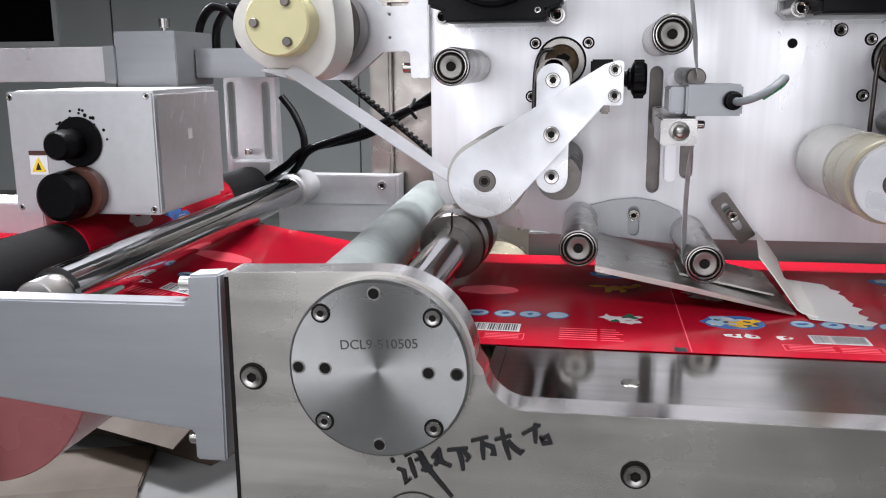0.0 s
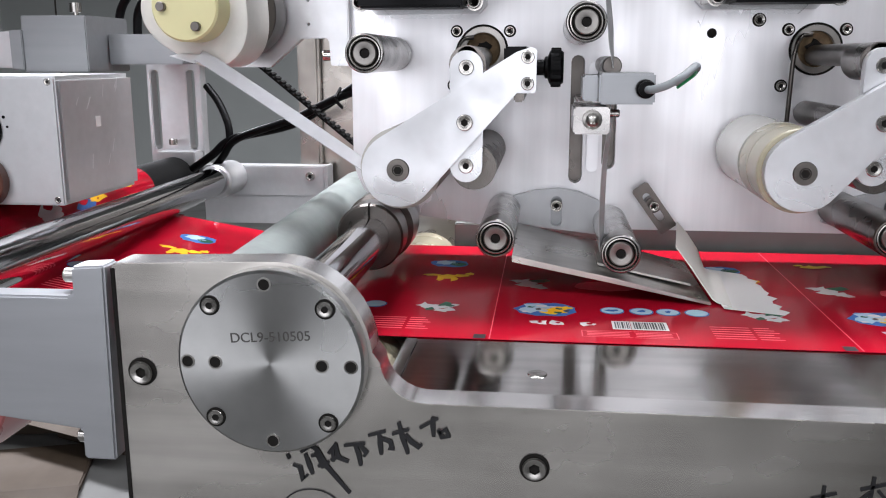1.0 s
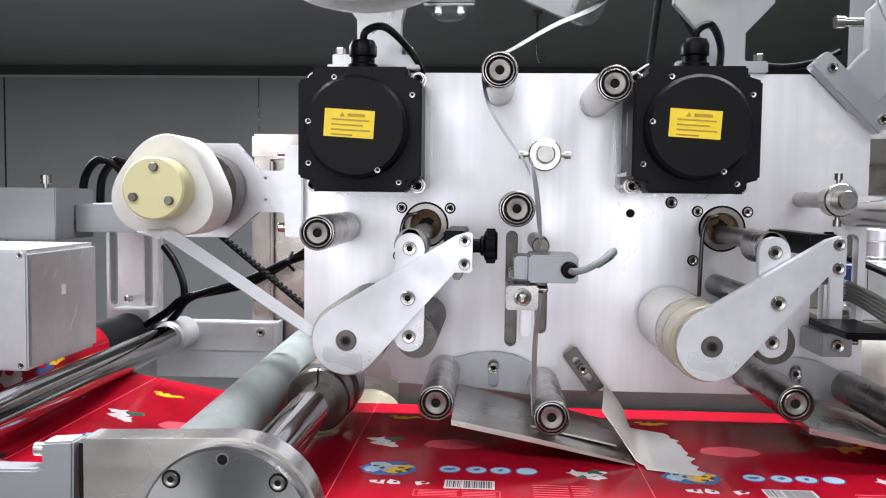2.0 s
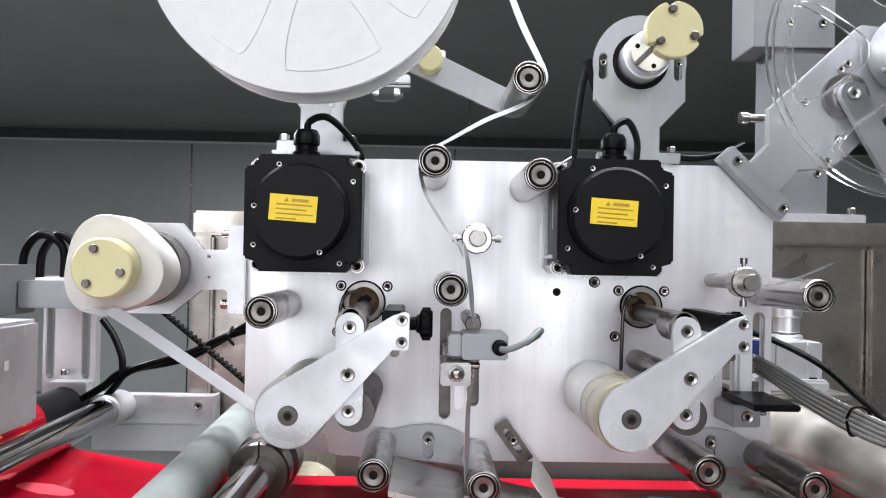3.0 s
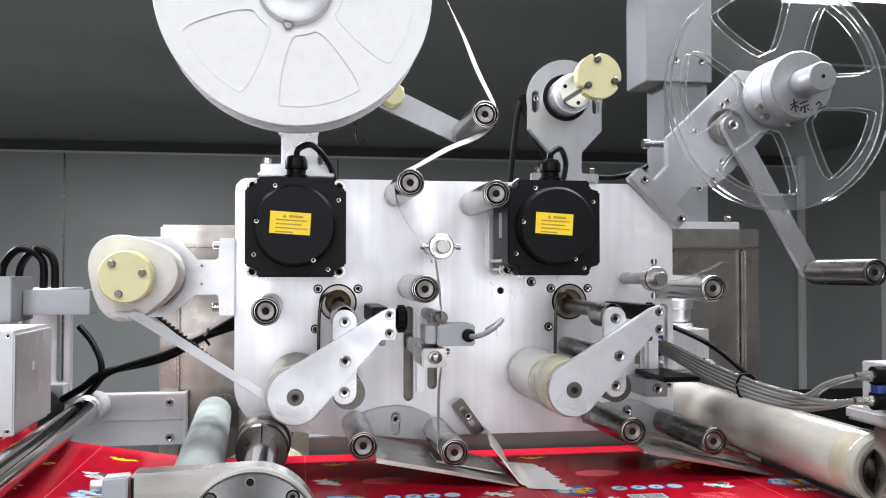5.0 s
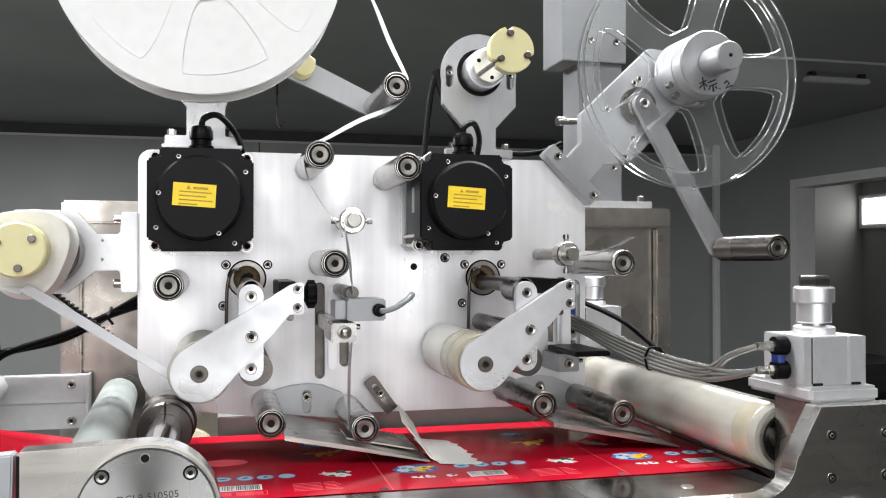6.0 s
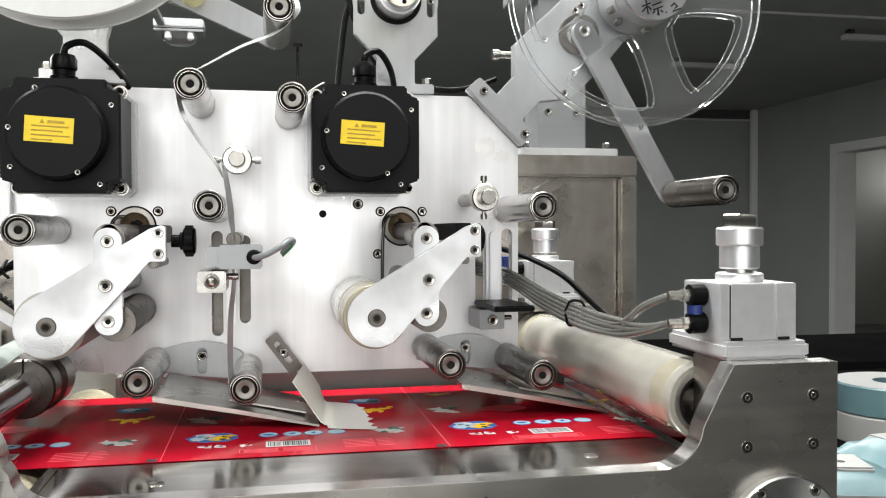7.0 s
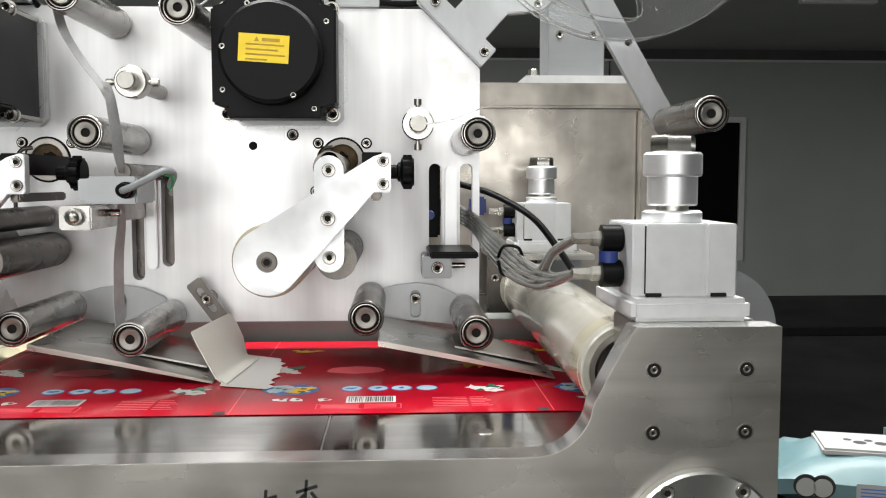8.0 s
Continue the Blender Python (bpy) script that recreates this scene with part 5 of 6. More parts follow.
def inkjet_box():
    t = thing("coder_box", "grey aluminium coder box with black knobs", "machine box")
    b = part("body", box(-0.3730, -0.2680, 0.556, 0.658, 1.0990, 1.1805, 0.003), ALU_MATT, t)
    part("front_cover", box(-0.3728, -0.2682, 0.5535, 0.5558, 1.0994, 1.1802, 0.0012), ALU_MATT, t)
    for x, z in ((-0.3700, 1.1765), (-0.2730, 1.1770), (-0.2730, 1.1030), (-0.3690, 1.1030)):
        screw(x, 0.5535, z, 0.0022, 0.0004, t)
    part("knob_plate", rod(0.0165, 0.551, 0.5536, -0.3225, 1.1475, 40), BLACK, t)
    for x, z, r, d in ((-0.3260, 1.1465, 0.0100, 0.022), (-0.3270, 1.1135, 0.0165, 0.024)):
        part("knob", lathe([(0, 0.5535 - d), (r * 0.8, 0.5535 - d), (r * 0.95, 0.5535 - d + 0.002), (r, 0.5535 - d * 0.5), (r * 0.9, 0.5535 - d * 0.45), (r * 1.02, 0.552), (r * 1.02, 0.5536)], 32, x, z), BLACK, t, "black round knob")
    part("knob_collar", rod(0.0170, 0.5455, 0.5536, -0.3215, 1.1145, 40), BROWN, t)
    rnd = random.Random(3)
    for k in range(16):
        a = rnd.random() * 6.28
        rr = 0.0160 + 0.005 * rnd.random()
        part("paint_chip", rod(0.0006 + 0.0008 * rnd.random(), 0.5530, 0.5537, -0.3225 + rr * math.cos(a), 1.1475 + rr * abs(math.sin(a)), 7, 0.0001), BLACK, t)
    part("sticker", box(-0.3595, -0.3465, 0.5529, 0.5536, 1.1255, 1.1415, 0), WHITE, t, "warning sticker with a yellow triangle")
    part("sticker_head", box(-0.3595, -0.3465, 0.5525, 0.5530, 1.1385, 1.1415, 0), BROWN, t)
    part("warning_triangle", plate([(-0.3580, 1.1275), (-0.3480, 1.1275), (-0.3530, 1.1370)], 0.5524, 0.5530, bev=0), LABEL_YELLOW, t)
    part("triangle_sign", plate([(-0.3550, 1.1287), (-0.3510, 1.1287), (-0.3530, 1.1335)], 0.5520, 0.5525, bev=0), INK, t)
    part("scratch", box(-0.2679, -0.2676, 0.600, 0.606, 1.146, 1.1530, 0), WHITE, t)
    for k in range(9):
        y, z, ln = 0.572 + 0.070 * rnd.random(), 1.120 + 0.055 * rnd.random(), 0.003 + 0.008 * rnd.random()
        part("fine_scratch", box(-0.00006, 0.00006, -ln / 2, ln / 2, -0.00022, 0.00022, 0), ALU, t).matrix_basis = pose(-0.26796, y, z, 50 + 30 * rnd.random(), 0, 0)
    c = thing("clamp_block", "machined aluminium clamp block on the cross beam", "bracket")
    part("block", box(-0.357, -0.306, 0.668, 0.735, 1.1810, 1.2225, 0.0008), ALU_GREY, c)
    part("shim", box(-0.366, -0.356, 0.666, 0.70, 1.183, 1.212, 0.0006), ALU_GREY, c)
    part("screw", turned(lathe([(0, 0), (0.002, 0), (0.002, 0.004), (0.0045, 0.004), (0.0045, 0.011), (0, 0.011)], 18), pose(-0.330, 0.70, 1.2222) @ pose(0, 0, 0, 90)), BOLT, c)
    m = thing("cross_beam", "aluminium cross beam of the coder", "beam")
    part("beam", box(-0.62, -0.3575, 0.70, 0.735, 1.184, 1.2120, 0.0008), ALU_MATT, m)
    part("beam_end", box(-0.3055, -0.246, 0.700, 0.735, 1.1865, 1.2095, 0.0008), ALU_GREY, m)
    part("lower_beam", box(-0.66, -0.385, 0.60, 0.64, 1.075, 1.098, 0.001), ALU_MATT, m)
    k = thing("slotted_post", "slotted aluminium post of the coder frame", "bracket")
    part("post", plate([(-0.367, 1.075), (-0.311, 1.075), (-0.311, 1.209), (-0.367, 1.209)], 0.895, 0.91, [slot(-0.3590, 1.100, 1.180, 0.0042), slot(-0.3215, 1.100, 1.180, 0.0042)], 0.0008), ALU_MATT, k)
    part("top_block", box(-0.345, -0.300, 0.736, 0.91, 1.192, 1.2090, 0.0008), ALU_MATT, k)
    part("clamp", box(-0.352, -0.312, 0.872, 0.895, 1.083, 1.100, 0.001), ALU_MATT, k)
    part("screw", turned(rod(0.0042, 0, 0.006, n=16), pose(-0.338, 0.883, 1.106) @ pose(0, 0, 0, 90)), BOLT, k)
    r = thing("cross_bracket", "aluminium angle bracket on the rear frame", "bracket")
    part("upper_bar", box(-0.310, -0.1835, 0.884, 0.905, 1.0560, 1.0860, 0.001), ALU_MATT, r)
    part("lower_bar", box(-0.310, -0.1835, 0.886, 0.905, 1.0270, 1.0555, 0.001), ALU_MATT, r)
    part("end_plate", box(-0.1833, -0.1800, 0.880, 0.905, 1.027, 1.087, 0.0006), ALU_MATT, r)
    for z in (1.076, 1.036):
        screw(-0.198, 0.884, z, 0.0046, 0.003, r)
    p = thing("rear_stud", "small steel stud plate behind the rubber roller", "bracket")
    part("plate", plate(slot(-0.136, 1.01, 1.085, 0.016, 8), 0.880, 0.890), DARK_STEEL, p)
    screw(-0.1345, 0.880, 1.059, 0.0052, 0.004, p)


inkjet_box()


def cables():
    t = thing("cable_bundle", "black cables tied together behind the plate", "cables")
    part("cable", tube([(-0.310, 0.86, 1.085), (-0.285, 0.85, 1.100), (-0.262, 0.845, 1.116), (-0.20, 0.83, 1.131), (-0.160, 0.82, 1.152), (-0.115, 0.80, 1.178)], 0.0040), BLACK, t)
    part("cable", tube([(-0.300, 0.87, 1.075), (-0.275, 0.85, 1.098), (-0.255, 0.84, 1.117), (-0.195, 0.825, 1.137), (-0.155, 0.815, 1.155), (-0.105, 0.80, 1.172)], 0.0036), BLACK, t)
    part("cable", tube([(-0.295, 0.87, 1.165), (-0.280, 0.86, 1.150), (-0.268, 0.85, 1.130), (-0.265, 0.845, 1.112)], 0.0036), BLACK, t)
    part("cable_tie", tube([(-0.148, 0.81, 1.165), (-0.150, 0.80, 1.156), (-0.147, 0.81, 1.148)], 0.0016, 6), BLACK, t)
    c = thing("cable_loop", "loops of black cable above the coder beam", "cables")
    for k in range(2):
        part("cable", tube([(-0.375 + 0.018 * k, 0.86, 1.205), (-0.372 + 0.018 * k, 0.86, 1.235), (-0.352 + 0.018 * k, 0.85, 1.252), (-0.330 + 0.012 * k, 0.85, 1.240), (-0.328 + 0.012 * k, 0.85, 1.205)], 0.0042), BLACK, c)


cables()


# ---- right side ----
def exit_roller():
    t = thing("exit_roller", "large off-white silicone exit roller with yellowed ends", "roller", (0.3930, 0, 1.0750))
    r = 0.0268
    part("sleeve", lathe([(0.0205, 0.4412), (r - 0.001, 0.4410), (r, 0.4425), (r, 0.823), (r - 0.002, 0.826), (0.0205, 0.826)], 56), EXIT_ROLL, t)
    part("band", lathe([(r, 0.4500), (r + 0.0002, 0.4505), (r + 0.0002, 0.4720), (r, 0.4725)], 56), EXIT_BAND, t, "yellowed band")
    part("band", lathe([(r, 0.786), (r + 0.0002, 0.7865), (r + 0.0002, 0.802), (r, 0.8025)], 56), EXIT_BAND, t, "yellowed band")
    part("end_tube", ring(0.0180, 0.0225, 0.4395, 0.47), STEEL, t)
    part("end_disc", rod(0.0182, 0.447, 0.46), DARK_STEEL, t)
    part("shaft", rod(0.009, 0.402, 0.86), STEEL, t)
    part("seal", ring(0.0182, 0.0195, 0.4388, 0.441), RUBBER, t)


def cylinder(x, y, label):
    t = thing("air_cylinder", label, "air cylinder", (x, y, 0), "air cylinders")
    part("base_plate", box(-0.0300, 0.0295, -0.036, 0.045, 1.1102, 1.1215, 0.0025), ALU_MATT, t)
    part("body", plate([(-0.0275, -0.025), (-0.021, -0.025), (-0.021, -0.0268), (0.0075, -0.0268), (0.0075, -0.0255), (0.0105, -0.0255), (0.0105, -0.0268), (0.0245, -0.0268), (0.0255, -0.0258), (0.0255, 0.025), (-0.0275, 0.025)], 1.1215, 1.1580, bev=0.0006), ALU_MATT, t).matrix_basis = Matrix(((1, 0, 0, 0), (0, 0, 1, 0), (0, 1, 0, 0), (0, 0, 0, 1)))
    part("groove", box(-0.0214, -0.0208, -0.0262, -0.0240, 1.123, 1.157, 0), DARK, t)
    for x0 in (-0.017, 0.016):
        part("corner_hole", box(x0 - 0.004, x0 + 0.004, -0.0278, -0.026, 1.1216, 1.1235, 0.0003), DARK, t)
    def up(z0, prof, mat, n=40, label=""):
        part("collar" if n != 6 else "nut", turned(lathe(prof, n), pose(0, 0, z0) @ pose(0, 0, 0, 90)), mat, t, label)
    up(1.1580, [(0, 0), (0.0150, 0), (0.0155, 0.001), (0.0155, 0.005), (0.0140, 0.006), (0, 0.006)], ALU)
    up(1.1640, [(0, 0), (0.0085, 0), (0.0085, 0.003), (0, 0.003)], STEEL)
    up(1.1665, [(0, 0), (0.0125, 0), (0.0130, 0.001), (0.0130, 0.015), (0.0148, 0.0155), (0.0152, 0.0165), (0.0152, 0.0265), (0.0142, 0.0278), (0, 0.0278)], ALU, label="turned aluminium stroke cap")
    up(1.1943, [(0, 0), (0.0118, 0), (0.0120, 0.001), (0.0120, 0.0075), (0.0110, 0.0088), (0, 0.0088)], BOLT, 6)
    for z in (1.1495, 1.1312):
        f = part("elbow_fitting", turned(lathe([(0, 0), (0.0062, 0), (0.0072, 0.001), (0.0072, 0.011), (0, 0.012)], 20), pose(-0.0275, -0.004, z) @ pose(0, 0, 0, 0, 0, 90)), BLACK, t, "black push-in air fitting")
        part("fitting_nut", turned(lathe([(0, 0), (0.0045, 0), (0.0045, 0.005), (0.0034, 0.006), (0.0034, 0.015), (0, 0.015)], 6), pose(-0.0385, -0.004, z) @ pose(0, 0, 0, 0, 0, 90)), BOLT, f)
        if z > 1.14:
            part("release_ring", turned(lathe([(0, 0), (0.005, 0), (0.005, 0.006), (0, 0.006)], 16), pose(-0.0345, -0.004, z - 0.0065) @ pose(0, 0, 0, -90)), BLUE, f)
    return t


def right_side():
    exit_roller()
    cylinder(0.4108, 0.4278, "compact aluminium air cylinder on the machine frame")
    cylinder(0.4108, 0.8500, "compact aluminium air cylinder on the rear frame")
    c = thing("roller_cheek", "rounded steel cheek plate carrying the exit roller", "bracket")
    part("cheek", plate(arc(0.4150, 1.098, 0.036, 0, 180, 18) + [(0.379, 1.0), (0.451, 1.0)], 0.842, 0.862, bev=0.001), ALU_GREY, c)
    part("front_cheek", plate(arc(0.452, 1.0925, 0.037, 0, 142, 18) + [(0.4222, 1.0), (0.489, 1.0)], 0.4732, 0.488, bev=0.001), ALU_GREY, c)
    part("slide_block", box(0.3835, 0.447, 0.4025, 0.440, 1.02, 1.1095, 0.001), STEEL, c)
    part("rear_post", box(0.355, 0.4045, 0.830, 0.842, 1.04, 1.117, 0.001), DARK_STEEL, c)
    part("rear_shelf", box(0.355, 0.455, 0.80, 0.92, 1.1045, 1.1098, 0.001), STEEL, c)
    for z in (1.105, 1.085):
        screw(0.362, 0.830, z, 0.004, 0.003, c)
    # air tubes from the plate to the front cylinder
    a = thing("air_tubes", "clear air tubes bundled with a black tie", "air tubes")
    for k in range(5):
        o = 0.0029 * (k - 2)
        end = (0.3585, 0.422 + 0.001 * k, 1.1495) if k % 2 else (0.3585, 0.424, 1.1312)
        part("tube", tube([(0.300, 0.77, 1.158 + o), (0.326, 0.705, 1.148 + o), (0.337 + o * 0.4, 0.62, 1.132 + o), (0.343 + o * 0.5, 0.545, 1.1235 + o), (0.348, 0.485, 1.1225 + o * 0.9), (0.3520, 0.450, 1.128 + (0.012 if k % 2 else -0.003) + o * 0.3), end], 0.0023), TUBE, a)
    part("cable_tie", tube([(0.334, 0.56, 1.128), (0.338, 0.557, 1.136), (0.348, 0.557, 1.134), (0.350, 0.56, 1.122), (0.338, 0.56, 1.116), (0.334, 0.56, 1.126)], 0.0012, 6), BLACK, a)
    part("blue_fitting", box(0.330, 0.344, 0.735, 0.755, 1.150, 1.166, 0.002), BLUE, a, "blue tube connector")
    part("dark_cable", tube([(0.318, 0.76, 1.178), (0.350, 0.74, 1.168), (0.378, 0.70, 1.150), (0.392, 0.66, 1.128), (0.398, 0.62, 1.112)], 0.0028), BLACK, a)
    v = thing("valve_block", "dark valve block behind the slots", "valve block")
    part("block", box(0.250, 0.304, 0.745, 0.775, 1.13, 1.20, 0.002), BLACK, v)
    for k in range(4):
        part("port", rod(0.004, 0.738, 0.746, 0.262 + 0.011 * k, 1.15, 14), BLUE, v)


right_side()


def stainless_cabinet(x0, x1, y0, y1, z1, label):
    t = thing("stainless_cabinet", label, "cabinet")
    part("panel", box(x0 + 0.003, x1 - 0.003, y0 + 0.012, y1, 0.02, z1 - 0.003, 0.002), STEEL_PANEL, t)
    part("top_rail", box(x0, x1, y0, y0 + 0.0115, z1 - 0.026, z1, 0.0025), STEEL_PANEL, t)
    part("left_rail", box(x0, x0 + 0.022, y0, y0 + 0.0115, 0.0, z1 - 0.0262, 0.0025), STEEL_PANEL, t)
    part("right_rail", box(x1 - 0.022, x1, y0, y0 + 0.0115, 0.0, z1 - 0.0262, 0.0025), STEEL_PANEL, t)


stainless_cabinet(0.30, 0.546, 0.902, 1.30, 1.2830, "weathered stainless steel machine cabinet")
stainless_cabinet(-0.213, -0.095, 0.902, 1.20, 1.2825, "stainless steel cabinet post behind the take-up roll")


def reel_column():
    t = thing("column", "square aluminium column on the steel cabinet", "column")
    part("post", box(0.433, 0.495, 0.945, 1.005, 1.290, 1.495, 0.001), ALU_GREY, t)
    part("head", plate([(0.405, 1.482), (0.497, 1.482), (0.497, 1.80), (0.420, 1.80), (0.405, 1.60)], 0.935, 1.010, bev=0.001), ALU_GREY, t)
    part("foot", box(0.405, 0.530, 0.925, 1.03, 1.2832, 1.2935, 0.001), ALU_MATT, t)
    for x in (0.415, 0.520):
        part("screw", turned(rod(0.005, 0, 0.008, n=6), pose(x, 0.94, 1.2935) @ pose(0, 0, 0, 90)), BOLT, t)
    for x, z in ((0.445, 1.51), (0.482, 1.51), (0.482, 1.34), (0.445, 1.34)):
        screw(x, 0.935 if z > 1.5 else 0.945, z, 0.0045, 0.004, t)
    b = thing("unwind_bracket", "angled aluminium bracket holding the clear reel", "bracket")
    part("foot", plate([(0.282, 1.323), (0.294, 1.334), (0.346, 1.284), (0.334, 1.271)], 0.680, 0.6945, bev=0.0008), ALU_SATIN, b)
    part("web", plate([(0.3120, 1.3175), (0.332, 1.339), (0.332, 1.369), (0.411, 1.443), (0.452, 1.440), (0.452, 1.384), (0.442, 1.375), (0.426, 1.356), (0.400, 1.330), (0.385, 1.319), (0.357, 1.316), (0.3370, 1.2935)], 0.700, 0.712, bev=0.0008), ALU_SATIN, b)
    part("side_screw", turned(lathe([(0, 0), (0.0055, 0), (0.0055, 0.007), (0.0038, 0.008), (0.0038, 0.024), (0, 0.024)], 20), pose(0.322, 0.745, 1.368) @ pose(0, 0, 0, 0, 0, -90)), BOLT, b)
    for x, z in ((0.297, 1.321), (0.336, 1.282)):
        screw(x, 0.680, z, 0.0040, 0.004, b)
    for x, z in ((0.362, 1.375), (0.391, 1.344), (0.382, 1.324), (0.393, 1.404), (0.399, 1.409)):
        screw(x, 0.700, z, 0.0034, 0.002, b)
    part("pivot_ring", ring(0.0125, 0.0195, 0.693, 0.702, 0.3955, 1.380), DARK_STEEL, b)
    part("pivot_race", ring(0.0100, 0.0135, 0.6915, 0.702, 0.3955, 1.380), ROLL_STEEL, b)
    a = thing("dancer_arm", "long aluminium dancer arm with an end roller", "arm")
    part("arm", plate(capsule(0.3955, 1.380, 0.0105, 0.4845, 1.2275, 0.0100), 0.682, 0.690, [circle(0.4530, 1.2910, 0.0030, 14)]), ALU_SATIN, a)
    screw(0.3955, 0.682, 1.380, 0.0055, 0.003, a)
    roller(0.4860, 1.2265, yf=0.580, yb=0.682, mat=DARK_STEEL, label="steel end roller of the dancer arm", r=0.0128)


reel_column()


def clear_reel():
    t = thing("clear_reel", "empty clear plastic tape reel on a silver hub", "reel", (0.4455, 0, 1.415))
    wins = []
    for k in range(5):
        a = 38 + 72 * k
        wins.append(rounded(arc(0, 0, 0.108, a - 26, a + 26, 6) + arc(0, 0, 0.044, a + 13, a - 13, 2)))
    for y in (0.668, 0.682):
        fl = part("flange", plate(circle(0, 0, 0.1240, 96), y, y + 0.0022, wins, 0.0004), ACRYLIC, t)
        fl.visible_shadow = False
        for w in wins:
            part("window_rim", tube([(x, y, z) for x, z in w[::2]] + [(w[0][0], y, w[0][1])], 0.0007, 5, 3), ACRYLIC, fl).visible_shadow = False
        part("rim", ring(0.1232, 0.1242, y - 0.0004, y + 0.0026, n=96), ACRYLIC, fl).visible_shadow = False
    h = part("hub", lathe([(0, 0.634), (0.0325, 0.634), (0.0338, 0.6355), (0.0338, 0.652), (0.0328, 0.653), (0.0338, 0.654), (0.0338, 0.690)], 56), ALU_SATIN, t)
    part("hub_rear", lathe([(0.02, 0.684), (0.030, 0.684), (0.030, 0.699), (0.02, 0.699)], 40), ALU_SATIN, t)
    part("shaft", lathe([(0, 0.598), (0.0016, 0.598), (0.0020, 0.5975), (0.0132, 0.5975), (0.0142, 0.5985), (0.0142, 0.634)], 40), ALU_SATIN, t)
    part("centre_hole", rod(0.0018, 0.5968, 0.598, 0, 0, 12, 0.0001), DARK, t)
    for dx, dz in ((-0.0235, -0.029), (0.004, -0.0345), (-0.030, -0.018)):
        part("clamp_screw", turned(rod(0.0036, 0, 0.008, n=16), pose(dx, 0.660, dz)), BOLT, t)
    # the hand-written mark and number on the hub face, in thin pen strokes
    marks = [[(437, 288), (464, 275)], [(449, 264), (457, 313)], [(452, 287), (438, 306)], [(456, 286), (466, 298)], [(469, 283), (498, 270)], [(472, 298), (503, 284)],
             [(486, 291), (490, 315), (484, 312)], [(478, 300), (471, 310)], [(495, 296), (503, 304)], [(511, 302), (515, 305)], [(528, 283), (539, 272), (548, 281), (533, 300), (560, 288)]]
    for k, m in enumerate(marks):
        stroke([(0.000307 * (a - 480), -0.00027 * (b - 208)) for a, b in m], 0.0010, 0.6336 - 0.00001 * k, h)


clear_reel()

